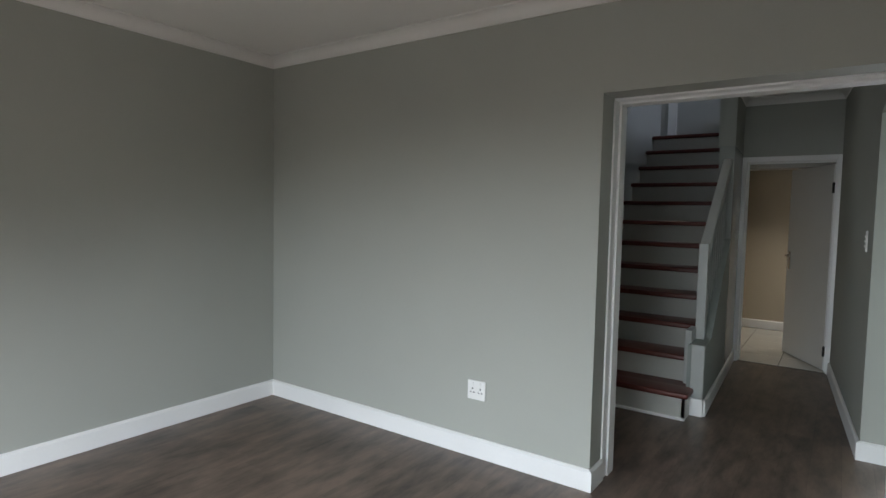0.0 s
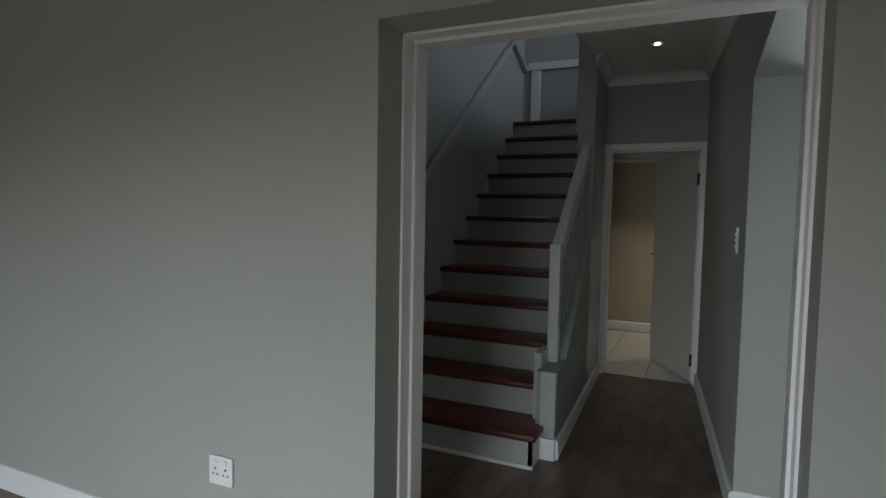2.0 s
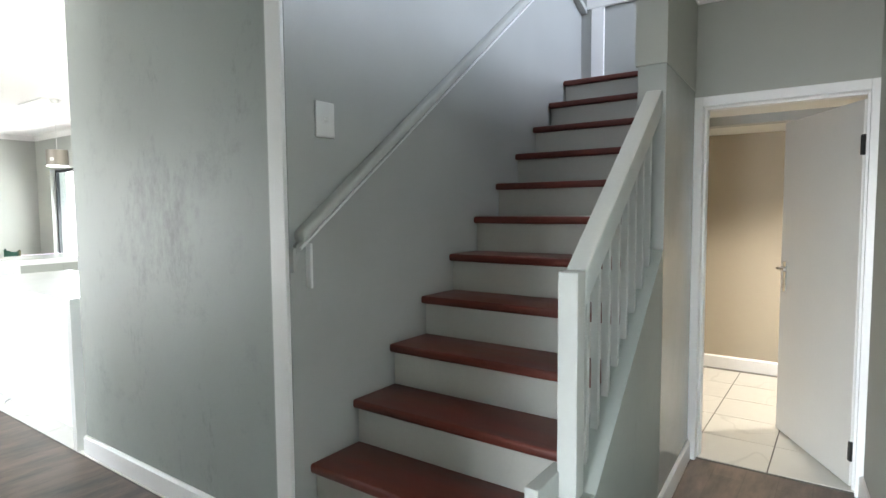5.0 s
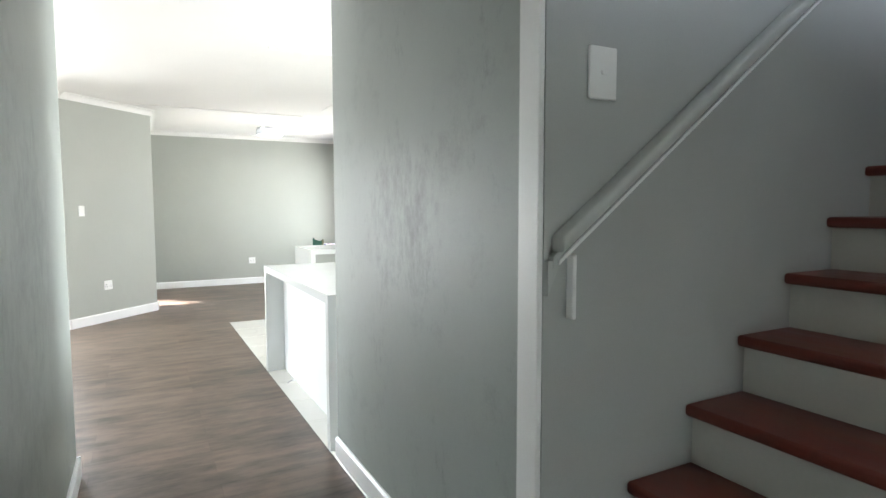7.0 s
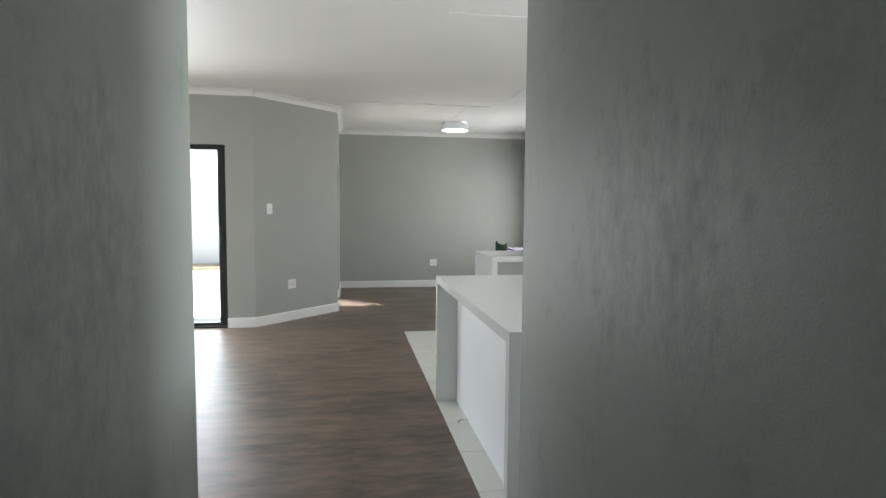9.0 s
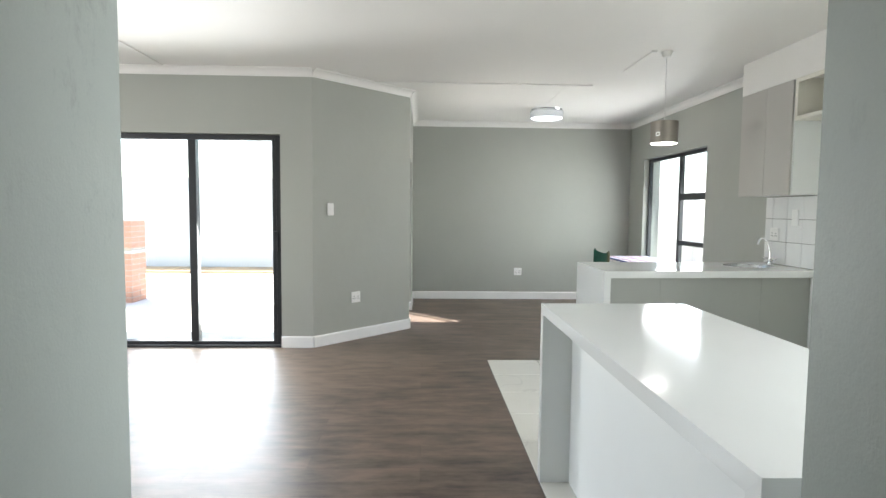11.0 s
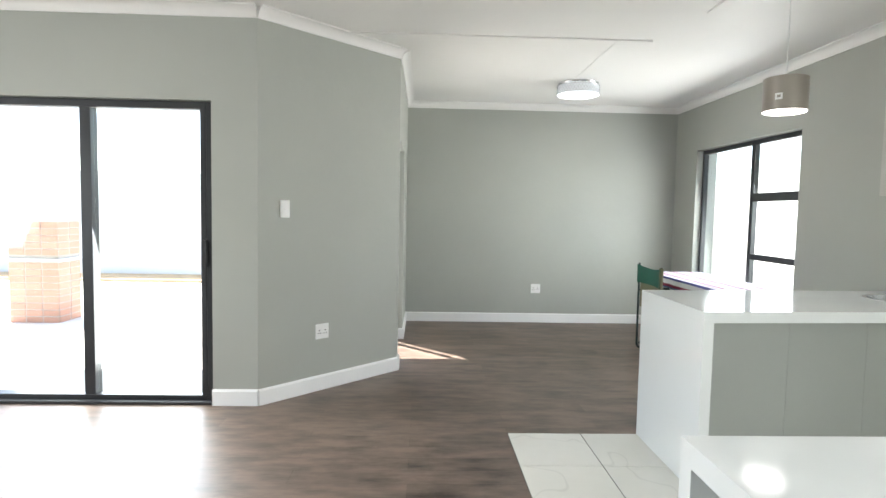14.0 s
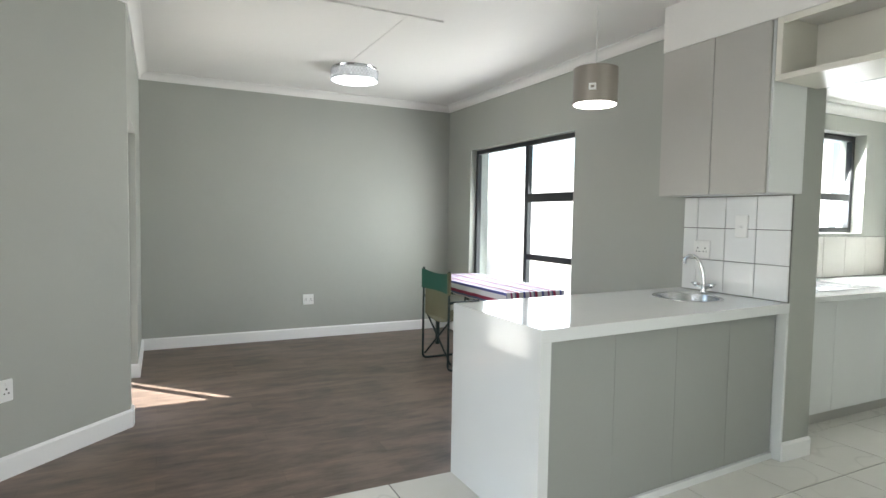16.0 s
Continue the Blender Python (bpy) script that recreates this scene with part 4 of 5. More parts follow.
# Assumed window, out of view, around the living room fill lamp.
lw, b = glazing("window_4", "y", LIV_S - 0.12, -5.29, -3.11, 0.805, 2.095, [("v", -4.2, 0.85, 2.05, 0.06)], "unseen charcoal aluminium living room window added for fill light", 0.045, 0.05)


# ---- kitchen ----
isl = thing("kitchen_island", -2.92, 0.37, 0, "white stone waterfall island counter with an open knee recess", "kitchen island")
IX0, IX1, TH = -3.812, -1.925, 0.05
part("worktop", prism([(IX0, 0, TOP), (IX1, 0, TOP), (IX1 - TH, 0, TOP - TH), (IX0 + TH, 0, TOP - TH)], (0, 0.74, 0)), M_STONE, isl)
part("end_panel", prism([(IX0, 0, 0.008), (IX0, 0, TOP - 0.0003), (IX0 + TH, 0, TOP - TH - 0.0003), (IX0 + TH, 0, 0.008)], (0, 0.74, 0)), M_STONE, isl)
part("end_panel", prism([(IX1, 0, 0.008), (IX1, 0, TOP - 0.0003), (IX1 - TH, 0, TOP - TH - 0.0003), (IX1 - TH, 0, 0.008)], (0, 0.74, 0)), M_STONE, isl)
part("back_panel", boxed(IX0 + TH + 0.001, -1.976, 0.15, 0.17, 0.008, TOP - 0.052, 0.002), M_MELAMINE, isl, "white recessed back panel")
part("carcass", boxed(IX0 + TH + 0.001, -1.976, 0.171, 0.72, 0.1, TOP - 0.052, 0.002), M_MELAMINE, isl)
pipe = thing("pipe_stub", -3.33, 0.13, 0.006, "small chrome pipe stub on the tiles beside the island", "pipe")
part("stub", tube([(-3.33, 0.148, 0.03), (-3.33, 0.10, 0.03), (-3.335, 0.085, 0.022), (-3.335, 0.08, 0.007)], 0.007, 8), M_CHROME, pipe, smooth=True)


def slab_with_hole(x0, x1, y0, y1, z0, z1, cx, cy, r, n=48):
    """A worktop slab with a round cut-out."""
    angles = sorted([2 * math.pi * k / n for k in range(n)] + [math.atan2(y - cy, x - cx) % (2 * math.pi) for x in (x0, x1) for y in (y0, y1)])
    bm = bmesh.new()
    rows = []
    for z in (z0, z1):
        inner, outer = [], []
        for a in angles:
            c, s = math.cos(a), math.sin(a)
            d = min([(x1 - cx) / c if c > 1e-9 else (x0 - cx) / c if c < -1e-9 else 1e9, (y1 - cy) / s if s > 1e-9 else (y0 - cy) / s if s < -1e-9 else 1e9])
            inner.append(bm.verts.new((cx + r * c, cy + r * s, z)))
            outer.append(bm.verts.new((cx + d * c, cy + d * s, z)))
        rows.append((inner, outer))
    k = len(angles)
    (i0, o0), (i1, o1) = rows
    for a in range(k):
        q = (a + 1) % k
        bm.faces.new((i1[a], o1[a], o1[q], i1[q]))
        bm.faces.new((i0[q], o0[q], o0[a], i0[a]))
        bm.faces.new((o0[a], o0[q], o1[q], o1[a]))
        bm.faces.new((i0[q], i0[a], i1[a], i1[q]))
    bmesh.ops.recalc_face_normals(bm, faces=bm.faces[:])
    return bm


PX0, PX1, PY0 = -6.13, -5.348, 0.82
SINK = (-5.77, 2.27, 0.19)
pen = thing("sink_peninsula", -5.72, 1.7, 0, "white stone peninsula counter with grey panels and waterfall end", "kitchen counter")
part("worktop", slab_with_hole(PX0, PX1, PY0, WIN_Y - 0.002, TOP - 0.055, TOP, *SINK), M_STONE, pen)
part("end_panel", boxed(PX0, PX1, PY0, PY0 + 0.055, 0.007, TOP - 0.0553), M_STONE, pen)
part("end_panel", boxed(PX0 + 0.02, PX1, WIN_Y - 0.026, WIN_Y - 0.003, 0.007, TOP - 0.056, 0.003), M_STONE, pen)
part("toe_strip", boxed(PX1 - 0.079, PX1 - 0.045, PY0 + 0.056, WIN_Y - 0.027, 0.007, 0.045, 0.002), M_STONE, pen)
part("carcass", boxed(PX0 + 0.04, PX1 - 0.08, PY0 + 0.056, WIN_Y - 0.027, 0.007, TOP - 0.24), M_PANEL, pen)
npan = 4
span = (WIN_Y - 0.03 - PY0 - 0.06) / npan
for i in range(npan):
    y = PY0 + 0.06 + span * i
    part("panel", boxed(PX1 - 0.078, PX1 - 0.060, y + 0.0003, y + span - 0.0003, 0.047, TOP - 0.058, 0.001), M_PANEL, pen, "grey cabinet panel")
part("panel", boxed(PX0 + 0.02, PX0 + 0.038, PY0 + 0.057, WIN_Y - 0.027, 0.01, TOP - 0.058, 0.001), M_PANEL, pen, "grey back panel")
cx, cy, r = SINK
sink = thing("prep_sink", cx, cy, TOP - 0.16, "round stainless steel prep sink set in the counter", "sink")
part("bowl", lathe([(0.03, -0.150), (0.12, -0.150), (0.165, -0.13), (r - 0.012, -0.03), (r - 0.006, 0.0015), (r + 0.016, 0.0035), (r + 0.018, 0.0008), (r - 0.003, 0.0005), (r - 0.008, -0.03), (0.160, -0.135), (0.12, -0.155), (0.03, -0.155)], cx, cy, TOP), M_STEEL, sink, smooth=True)
part("drain", lathe([(0.004, -0.149), (0.032, -0.149), (0.035, -0.1465), (0.026, -0.147), (0.004, -0.148)], cx, cy, TOP, 24), M_CHROME, sink, "chrome drain")

tap = thing("mixer_tap", -5.84, 2.52, TOP, "chrome swan-neck mixer tap with two cross handles", "tap")
part("body", lathe([(0.002, 0.0), (0.028, 0.0), (0.028, 0.006), (0.02, 0.014), (0.018, 0.05), (0.014, 0.06), (0.002, 0.06)], -5.84, 2.52, TOP, 24), M_CHROME, tap, smooth=True)
neck = [(-5.84, 2.52, TOP + 0.05), (-5.843, 2.52, TOP + 0.10), (-5.851, 2.516, TOP + 0.15), (-5.865, 2.512, TOP + 0.19), (-5.886, 2.506, TOP + 0.222), (-5.912, 2.499, TOP + 0.238), (-5.938, 2.491, TOP + 0.236), (-5.957, 2.485, TOP + 0.221), (-5.965, 2.482, TOP + 0.196)]
part("aerator", tube([(-5.964, 2.482, TOP + 0.200), (-5.968, 2.481, TOP + 0.182)], 0.0135, 12), M_CHROME, tap, smooth=True)
part("neck", tube(neck, 0.0105, 12), M_CHROME, tap, smooth=True)
for sx in (-1, 1):
    part("arm", tube([(-5.84, 2.52, TOP + 0.04), (-5.84 + sx * 0.05, 2.515, TOP + 0.05)], 0.013, 10), M_CHROME, tap, smooth=True)
    hx = -5.84 + sx * 0.058
    bm = lathe([(0.002, 0.0), (0.013, 0.0), (0.016, 0.015), (0.012, 0.028), (0.002, 0.03)], hx, 2.514, TOP + 0.042, 16)
    for k in range(4):
        c, s = math.cos(math.pi / 4 + math.pi / 2 * k), math.sin(math.pi / 4 + math.pi / 2 * k)
        part("handle_spoke", tube([(hx, 2.514, TOP + 0.062), (hx + 0.028 * c, 2.514 + 0.028 * s, TOP + 0.062)], 0.006, 8), M_CHROME, tap, smooth=True)
    part("handle", bm, M_CHROME, tap, smooth=True)

lean = Matrix(((1, -0.065, 0, 0.065 * PY0), (0, 1, 0, 0), (0, 0, 1, 0), (0, 0, 0, 1)))
for whole in (pen, sink, tap):
    for o in whole.children:
        o.data.transform(lean)   # the counter stands a little out of square, as built

# splashback tiles behind the sink
splash = tagged(new("splashback", mesh_of("splashback", boxed(-6.217, -5.473, WIN_Y - 0.005, WIN_Y - 0.0005, TOP + 0.001, 1.541), M_GROUT)), "white glazed square wall tiles behind the sink", "wall tiles", kind="structure")
xs = [-6.215, -6.105, -5.898, -5.687, -5.475]
zs = [TOP + 0.003, 1.134, 1.340, 1.540]
for x0, x1 in zip(xs, xs[1:]):
    for z0, z1 in zip(zs, zs[1:]):
        part("tile", boxed(x0 + 0.002, x1 - 0.002, WIN_Y - 0.0105, WIN_Y - 0.003, z0 + 0.002, z1 - 0.002, 0.0015), M_SPLASH, splash)

# wall cabinet, bulkhead and open niche
UY = 2.32
cab = thing("wall_cabinet", -5.79, 2.48, 1.54, "warm grey two-door wall cabinet above the sink", "wall cabinet")
part("body", boxed(-6.16, -5.43, UY + 0.02, WIN_Y - 0.002, 1.545, 2.45, 0.001), M_MELAMINE, cab, "white carcass")
part("door", boxed(-6.16, -5.787, UY, UY + 0.0185, 1.54, 2.45, 0.002), M_UPPER, cab)
part("door", boxed(-5.783, -5.44, UY, UY + 0.0185, 1.54, 2.45, 0.002), M_UPPER, cab)
setting("trim", boxed(-6.172, -3.202, UY + 0.004, WIN_Y - 0.002, 2.453, C_LIV - 0.001, 0.002), M_CORNICE, "white bulkhead above the wall cabinets", "bulkhead")
nic = thing("open_shelf_unit", -4.3, 2.42, 2.12, "white open shelf niche above the scullery opening", "shelf")
part("bottom", boxed(-5.412, -3.202, UY, WIN_Y + 0.06, 2.125, 2.155, 0.002), M_NICHE, nic)
part("side", boxed(-5.412, -5.38, UY, WIN_Y - 0.003, 2.1555, 2.45, 0.002), M_NICHE, nic)
part("side", boxed(-3.235, -3.203, UY, WIN_Y - 0.003, 2.1555, 2.45, 0.002), M_NICHE, nic)
part("top_rail", boxed(-5.379, -3.236, UY, UY + 0.02, 2.415, 2.45, 0.002), M_NICHE, nic)
part("back", boxed(-5.379, -3.236, WIN_Y - 0.02, WIN_Y - 0.003, 2.1555, 2.45), M_NICHE, nic)

# scullery
base = thing("base_cabinet", -6.0, 4.1, 0, "white base cabinet run in the scullery", "kitchen cabinet")
part("toe_kick", boxed(-6.3, -5.76, 2.89, 5.41, 0.007, 0.1), M_UPPER, base, "grey toe kick")
part("carcass", boxed(-6.35, -5.722, 2.885, 5.415, 0.1, TOP - 0.045), M_MELAMINE, base)
for i in range(4):
    y = 2.89 + i * 0.63
    part("door", boxed(-5.7215, -5.703, y + 0.0015, y + 0.6285, 0.105, TOP - 0.045, 0.0015), M_MELAMINE, base)
top = thing("scullery_worktop", -6.0, 4.1, TOP - 0.04, "white stone worktop in the scullery", "worktop")
part("worktop", boxed(-6.358, -5.60, 2.882, 5.418, TOP - 0.0445, TOP - 0.005, 0.004, 2), M_STONE, top)
ssink = thing("scullery_sink", -6.0, 3.55, TOP, "stainless steel drop-in sink with drainer", "sink")
part("rim", boxed(-6.22, -5.75, 3.05, 4.15, TOP - 0.0045, TOP + 0.003, 0.002), M_STEEL, ssink)
for k in range(6):
    part("drainer_rib", boxed(-6.15 + 0.065 * k, -6.12 + 0.065 * k, 3.68, 4.10, TOP + 0.0035, TOP + 0.007, 0.001), M_STEEL, ssink)
# No bowl is cut: a flat black sheet paints its shaded hollow.
part("bowl_edge", boxed(-6.17, -5.80, 3.12, 3.56, TOP + 0.0033, TOP + 0.0045), M_SLOT, ssink, "flat black sheet for the shaded bowl")
sp2 = tagged(new("splashback", mesh_of("splashback", boxed(-6.359, -6.355, 2.89, 5.415, TOP - 0.003, 1.272), M_GROUT)), "cream wall tiles above the scullery worktop", "wall tiles", kind="structure")
for i in range(8):
    part("tile", boxed(-6.356, -6.349, 2.892 + i * 0.3155, 2.892 + i * 0.3155 + 0.3125, TOP, 1.27, 0.0015), M_SPLASHB, sp2)
swb = thing("socket_box", -6.2, 5.40, 1.22, "white surface socket box in the scullery corner", "socket")
part("plate", boxed(-6.26, -6.14, 5.40, 5.419, 1.16, 1.28, 0.004, 2), M_PLASTIC, swb)


# ---- lamps ----
pen_lamp = thing("pendant_lamp", -5.785, 1.44, 1.975, "taupe drum pendant lamp hanging over the peninsula", "pendant lamp")
R = 0.113
shade = part("shade", lathe([(R - 0.003, 0.0), (R, 0.0), (R, 0.180), (R - 0.004, 0.183), (R - 0.007, 0.180), (R - 0.003, 0.002)], -5.785, 1.44, 1.975, 48), M_SHADE, pen_lamp, smooth=True)
part("diffuser", lathe([(0.002, -0.006), (R - 0.008, -0.004), (R - 0.0035, 0.004), (R - 0.0035, 0.010), (0.002, 0.010)], -5.785, 1.44, 1.975, 48), M_DIFF, pen_lamp, "white lower diffuser")
part("cap", lathe([(0.002, 0.162), (R - 0.008, 0.162), (R - 0.008, 0.17), (0.002, 0.17)], -5.785, 1.44, 1.975, 48), M_SHADE, pen_lamp)
part("cord", tube([(-5.785, 1.44, 2.153), (-5.785, 1.44, C_LIV - 0.03)], 0.0035, 8), M_CORD, pen_lamp)
part("ceiling_rose", lathe([(0.004, -0.05), (0.03, -0.045), (0.045, -0.012), (0.05, -0.001), (0.004, -0.001)], -5.785, 1.44, C_LIV, 28), M_CORD, pen_lamp, smooth=True)
tx, ty = -5.785 + R * math.cos(radians(-48)), 1.44 + R * math.sin(radians(-48))
bm = boxed(-0.018, 0.018, -0.001, 0.002, -0.017, 0.017)
bmesh.ops.transform(bm, matrix=Matrix.Translation((tx, ty, 2.045)) @ Matrix.Rotation(radians(42), 4, "Z"), verts=bm.verts[:])
part("sticker", bm, M_PLASTIC, shade, "small white sticker")
bm = boxed(-0.009, 0.009, -0.0018, -0.0008, -0.007, 0.007)
bmesh.ops.transform(bm, matrix=Matrix.Translation((tx, ty, 2.045)) @ Matrix.Rotation(radians(42), 4, "Z"), verts=bm.verts[:])
part("sticker_print", bm, M_SHADE, shade, "grey print on the sticker")

LX, LY = -8.625, 1.042
cl = thing("ceiling_light", LX, LY, C_LIV - 0.13, "round lit ceiling light with a crystal-patterned rim", "ceiling light")
part("base", lathe([(0.004, -0.02), (0.20, -0.02), (0.21, -0.001), (0.004, -0.001)], LX, LY, C_LIV, 48), M_CHROME, cl, smooth=True)
drum = part("drum", lathe([(0.004, -0.11), (0.214, -0.11), (0.214, -0.022), (0.004, -0.022)], LX, LY, C_LIV, 48), M_LAMPSIDE, cl, "glowing patterned side")
part("diffuser", lathe([(0.004, -0.124), (0.19, -0.122), (0.214, -0.111), (0.004, -0.111)], LX, LY, C_LIV, 48), M_LAMP, cl, "glowing white diffuser", True)
for dz in (-0.112, -0.024):
    ring = [(LX + 0.216 * math.cos(2 * math.pi * k / 48), LY + 0.216 * math.sin(2 * math.pi * k / 48), C_LIV + dz) for k in range(49)]
    part("rim_ring", tube(ring, 0.004, 6), M_CHROME, drum)
bm = bmesh.new()
for k in range(44):
    a = 2 * math.pi * k / 44
    for s in (-1, 1):
        a2 = a + s * 2 * math.pi / 44 * 2
        p = Vector((LX + 0.2165 * math.cos(a), LY + 0.2165 * math.sin(a), C_LIV - 0.11))
        q = Vector((LX + 0.2165 * math.cos(a2), LY + 0.2165 * math.sin(a2), C_LIV - 0.026))
        t = Vector((-math.sin((a + a2) / 2), math.cos((a + a2) / 2), 0)) * 0.0035
        o = Vector((math.cos((a + a2) / 2), math.sin((a + a2) / 2), 0)) * 0.003
        vs = [bm.verts.new(v) for v in (p - t, p + t, q + t, q - t, p - t + o, p + t + o, q + t + o, q - t + o)]
        for f in ((4, 5, 6, 7), (0, 1, 5, 4), (2, 3, 7, 6), (1, 2, 6, 5), (3, 0, 4, 7)):
            bm.faces.new([vs[i] for i in f])
part("lattice", bm, M_CHROME, drum, "chrome diamond lattice")


def downlight(x, y, z, group="hall downlights", power=0.5):
    ob = thing("downlight", x, y, z - 0.006, "small round lit downlight set in the ceiling", "downlight", group)
    part("ring", lathe([(0.0205, -0.002), (0.03, -0.004), (0.042, -0.006), (0.046, -0.001), (0.0205, -0.001)], x, y, z, 28), M_TRIM, ob, smooth=True)
    part("bulb", lathe([(0.002, -0.010), (0.016, -0.007), (0.020, -0.003), (0.002, -0.003)], x, y, z, 24), M_DOWN, ob, "lit lamp face")
    spot = new("downlight_lamp", bpy.data.lights.new("downlight_lamp", "SPOT"))
    spot.data.energy, spot.data.spot_size, spot.data.spot_blend, spot.data.color, spot.data.shadow_soft_size = power, radians(110), 0.7, (1.0, 0.91, 0.79), 0.03
    spot.matrix_world = look((x, y, z - 0.02), (x, y, z - 1))
    return ob


downlight(1.535, 1.05, C_HALL)
downlight(0.98, 0.45, C_HALL)
downlight(1.25, 3.25, C_BATH, "bathroom downlights", 10)
downlight(1.95, 3.2, C_BATH, "bathroom downlights", 12)


# ---- table and chair ----
tb = thing("dining_table", -8.2, 2.32, 0, "table under a striped cloth below the window", "table")
part("tabletop", boxed(-9.035, -7.495, 2.04, 2.615, 0.715, 0.745, 0.003), M_MELAMINE, tb)
for x in (-8.985, -7.575):
    for y in (2.09, 2.55):
        part("leg", boxed(x, x + 0.035, y, y + 0.035, 0, 0.715, 0.003), M_TUBE, tb)
bm = bmesh.new()
X0, X1, Y0, Y1 = -9.055, -7.475, 2.02, 2.628
nx, ny, drop = 60, 24, 0.125
def cloth_point(u, v):
    """A point of the cloth: flat on the table, then hanging in soft waves over the edges."""
    x, y, z = u, v, 0.752
    over = 0.0
    if u > X1:
        over, x = u - X1, X1 + 0.012 + 0.006 * math.sin(v * 31)
    if u < X0:
        over, x = X0 - u, X0 - 0.012
    if v < Y0:
        over, y = max(over, Y0 - v), Y0 - 0.012 - 0.008 * math.sin(u * 27) * min((Y0 - v) / drop, 1)
    return x, y, z - over + 0.001 * math.sin(u * 14) * math.sin(v * 17)
us = [X0 - drop, X0 - drop / 2] + [X0 + (X1 - X0) * k / nx for k in range(nx + 1)] + [X1 + drop / 2, X1 + drop]
vs_ = [Y0 - drop, Y0 - drop / 2] + [Y0 + (Y1 - Y0) * k / ny for k in range(ny + 1)]
grid = [[bm.verts.new(cloth_point(u, v)) for v in vs_] for u in us]
for r0, r1 in zip(grid, grid[1:]):
    for k in range(len(vs_) - 1):
        bm.faces.new((r0[k], r1[k], r1[k + 1], r0[k + 1]))
weave_uv = bm.loops.layers.uv.new("weave")
spot_of = {v: (us[i], vs_[j]) for i, row in enumerate(grid) for j, v in enumerate(row)}
for f in bm.faces:
    for loop in f.loops:
        loop[weave_uv].uv = spot_of[loop.vert]
cloth = tagged(new("tablecloth", mesh_of("tablecloth", bm, M_CLOTH, True)), "red, blue and white striped tablecloth hanging over the table", "tablecloth")
mod = cloth.modifiers.new("thick", "SOLIDIFY")
mod.thickness = 0.003

CX0, CX1, CY0, CY1 = -8.45, -7.91, 1.70, 2.16
ch = thing("folding_chair", (CX0 + CX1) / 2, 1.93, 0, "folding director's chair with dark green canvas back", "chair")
def arc(points, n=5, r=0.05):
    """Rounds the corners of a line of points."""
    out = [Vector(points[0])]
    for a, b, c in zip(points, points[1:], points[2:]):
        a, b, c = Vector(a), Vector(b), Vector(c)
        p, q = b + (a - b).normalized() * r, b + (c - b).normalized() * r
        out += [p.lerp(b, t).lerp(b.lerp(q, t), t) for t in [k / n for k in range(n + 1)]]
    return out + [Vector(points[-1])]
for x in (CX0, CX1):
    part("side_frame", tube(arc([(x, CY0, 0.90), (x, CY0, 0.011), (x, CY1, 0.011), (x, CY1, 0.62)]), 0.011, 10), M_TUBE, ch, smooth=True)
    part("arm", tube(arc([(x, CY0, 0.62), (x, CY1 + 0.03, 0.63), (x, CY1 + 0.03, 0.55)], 5, 0.04), 0.014, 10), M_TUBE, ch, smooth=True)
for y in (CY0 + 0.02, CY1 - 0.02):
    part("cross_brace", tube([(CX0 + 0.01, y, 0.06), (CX1 - 0.03, y, 0.44)], 0.009, 8), M_TUBE, ch, smooth=True)
    part("cross_brace", tube([(CX1 - 0.01, y + 0.012, 0.06), (CX0 + 0.03, y + 0.012, 0.44)], 0.009, 8), M_TUBE, ch, smooth=True)
def sheet(f, nu, nv, thick):
    """A cloth sheet from a function of u and v in 0..1, with thickness."""
    bm = bmesh.new()
    g = [[bm.verts.new(f(u / nu, v / nv)) for v in range(nv + 1)] for u in range(nu + 1)]
    for a, b in zip(g, g[1:]):
        for k in range(nv):
            bm.faces.new((a[k], b[k], b[k + 1], a[k + 1]))
    bmesh.ops.recalc_face_normals(bm, faces=bm.faces[:])
    bmesh.ops.solidify(bm, geom=bm.faces[:], thickness=thick)
    return bm
part("backrest", sheet(lambda u, v: (CX0 - 0.012 + (CX1 - CX0 + 0.024) * u, CY0 - 0.014 - 0.03 * math.sin(math.pi * u) * -1, 0.70 + 0.185 * v - 0.025 * math.sin(math.pi * u) * v), 14, 5, 0.004), M_GREEN, ch, "dark green canvas back", True)
part("back_sleeve", tube([(CX1, CY0, 0.69), (CX1, CY0, 0.893)], 0.019, 12), M_KHAKI, ch, "olive canvas sleeve", True)
part("back_panel", sheet(lambda u, v: (CX0 + 0.02 + (CX1 - CX0 - 0.04) * u, CY0 + 0.012 + 0.025 * math.sin(math.pi * u), 0.45 + 0.25 * v), 10, 4, 0.004), M_KHAKI, ch, "olive canvas lower back", True)
part("seat", sheet(lambda u, v: (CX0 + 0.015 + (CX1 - CX0 - 0.03) * u, CY0 + 0.01 + (CY1 - CY0 - 0.02) * v, 0.455 - 0.04 * math.sin(math.pi * u)), 12, 6, 0.005), M_KHAKI, ch, "olive canvas seat", True)

# ---- outside ----
setting("patio_roof", prism([(-9.0, -7.5, 2.58), (-6.85, -7.5, 2.58), (-6.85, -1.95, 2.58), (-7.8, -0.98, 2.58), (-9.0, -0.98, 2.58)], (0, 0, 0.12)), M_ROOF, "white patio roof over the glass doors", "roof")
setting("boundary_wall", boxed(-15.2, -15.0, -30, 12, -0.12, 2.1), M_BOUNDARY, "cream plastered boundary wall", "wall")
setting("boundary_wall", boxed(-15.0, -7.3, 6.2, 6.4, -0.12, 2.3), M_BOUNDARY, "cream plastered boundary wall", "wall")
setting("lawn", boxed(-14.98, -14.0, -30, 15.4, -0.12, -0.06), M_GRASS, "strip of dry grass along the boundary wall", "grass")
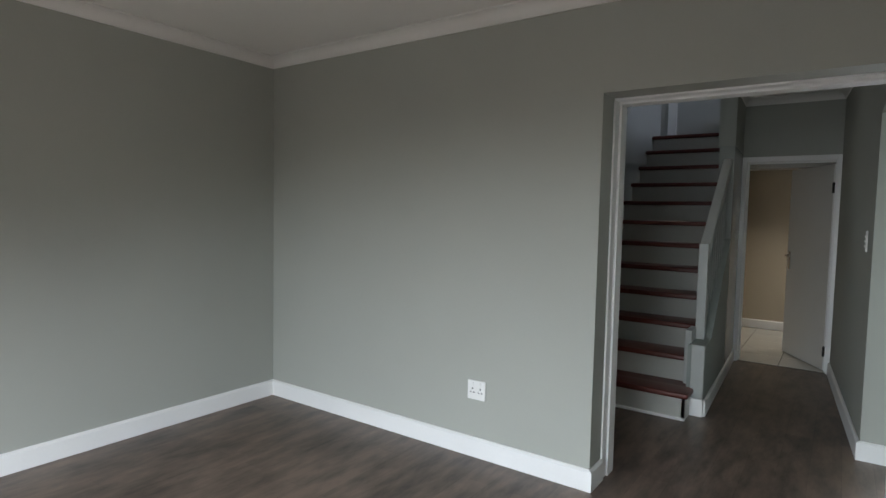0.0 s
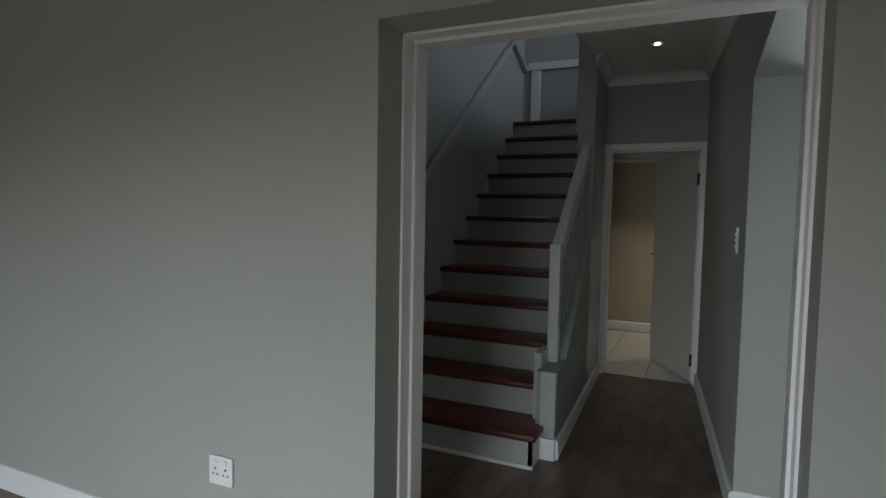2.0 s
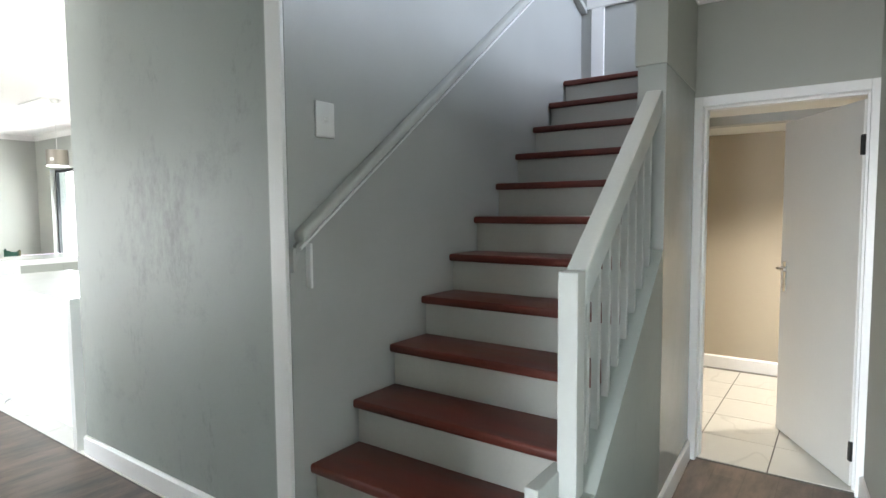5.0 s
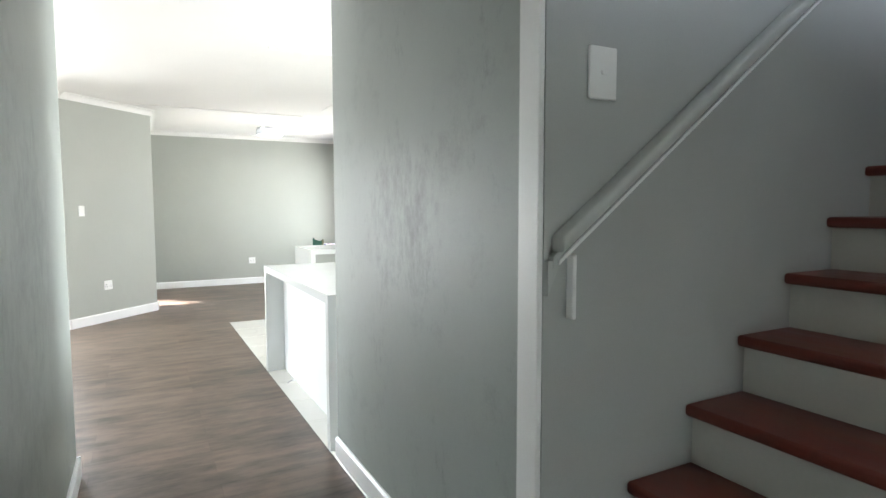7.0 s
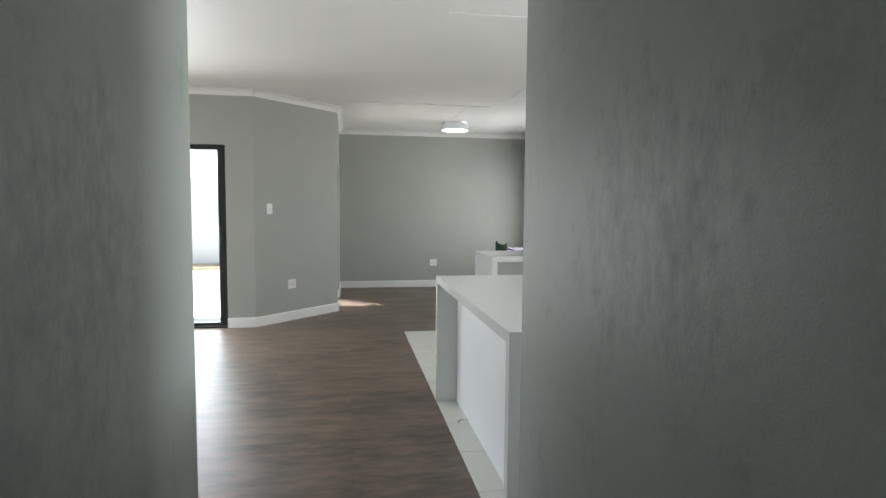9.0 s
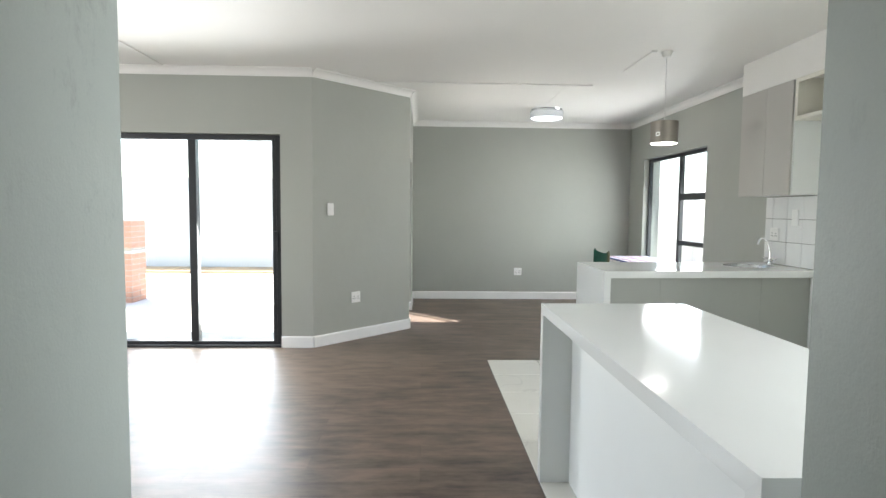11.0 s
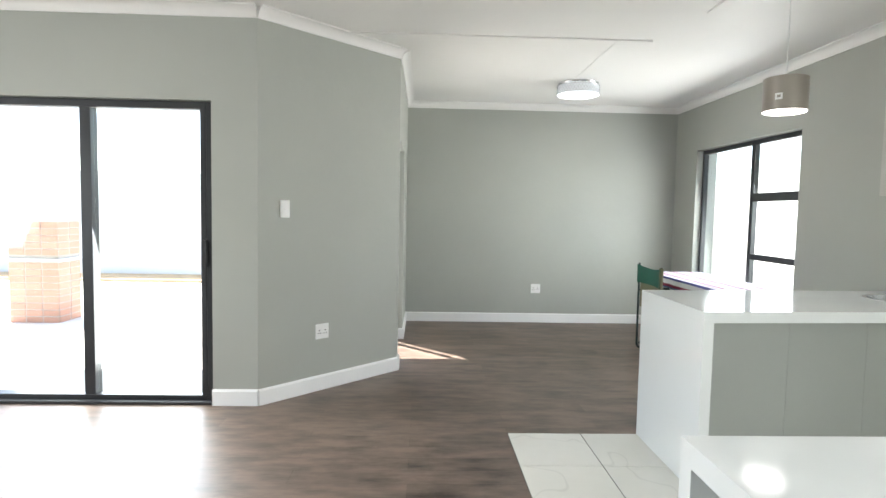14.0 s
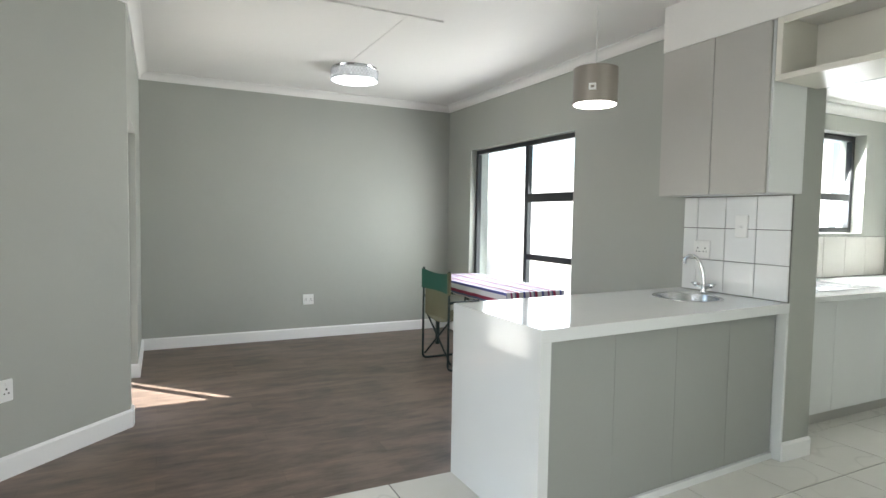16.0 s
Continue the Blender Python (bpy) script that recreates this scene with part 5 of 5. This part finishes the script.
bra = thing("brick_pillar", -10.05, -5.4, -0.12, "red face-brick pillar with a pale ledge on the patio", "brick pillar")
BX0, BX1, BY0, BY1, BZ = -10.42, -9.95, -5.75, -5.13, -0.12
part("core", boxed(BX0 + 0.006, BX1 - 0.006, BY0 + 0.006, BY1 - 0.006, BZ, 1.18), M_MORTAR, bra)
part("ledge", boxed(BX0 - 0.02, BX1 + 0.02, BY0 - 0.02, BY1 + 0.02, 0.665, 0.70, 0.004), M_PAVING, bra, "pale concrete ledge")

qn = thing("brick_quoin", -6.9, -3.88, -0.12, "red brick edge beside the sliding door outside", "brickwork")
part("core", boxed(-7.0, -6.84, -3.99, -3.86, -0.12, 0.75), M_MORTAR, qn)
for k in range(10):
    part("brick", boxed(-7.006, -6.834, -4.0, -3.788 + (0.025 if k % 2 else -0.02), -0.115 + 0.086 * k, -0.115 + 0.086 * k + 0.074, 0.003), M_BRICK, qn)

# ---- floor tiles and bricks, piece by piece ----
kf = tagged(new("floor_kitchen", mesh_of("floor_kitchen", boxed(-6.13, -0.14, 0.0, 5.41, 0.0005, 0.0035), M_GROUT)), "off-white square ceramic floor tiles with grey joints", "tiled floor", kind="structure")
P = 0.462
tile_mesh = mesh_of("tile", boxed(0.003, P - 0.003, 0.003, P - 0.003, 0.0, 0.0065, 0.0015), M_TILE)
nxt = int((6.13 - 0.14) / P) + 1
for i in range(nxt):
    for j in range(11):
        t = new("tile", tile_mesh)
        t.parent = kf
        t.location = (-6.13 + i * P, j * P, 0.0006)
bf = tagged(new("floor_bathroom", mesh_of("floor_bathroom", boxed(0.63, 2.39, 1.985, 4.07, 0.0005, 0.0035), M_GROUT)), "off-white bathroom floor tiles with dark joints", "tiled floor", kind="structure")
Q = 0.40
bath_mesh = mesh_of("tile", boxed(0.003, Q - 0.003, 0.003, Q - 0.003, 0.0, 0.0065, 0.0015), M_TILE)
for i in range(4):
    for j in range(5):
        t = new("tile", bath_mesh)
        t.parent = bf
        t.location = (0.66 + i * Q, 2.0 + j * Q, 0.0006)
ROWS = int((1.18 - BZ) / 0.086)
long_x = mesh_of("brick", boxed(0, 0.215, 0, 0.006, 0, 0.074, 0.003), M_BRICK)
long_y = mesh_of("brick", boxed(0, 0.006, 0, 0.195, 0, 0.074, 0.003), M_BRICK)
for k in range(ROWS):
    z = BZ + 0.004 + 0.086 * k
    if 0.58 < z < 0.70:
        continue
    for i in range(3):
        o = new("brick", long_y)
        o.parent = bra
        o.matrix_parent_inverse = bra.matrix_world.inverted()
        o.location = (BX1 - 0.006, min(BY0 + 0.005 + 0.2065 * i, BY1 - 0.2), z)
    for i in range(2):
        o = new("brick", long_x)
        o.parent = bra
        o.matrix_parent_inverse = bra.matrix_world.inverted()
        o.location = (BX0 + 0.01 + 0.235 * i, BY1 - 0.006, z)
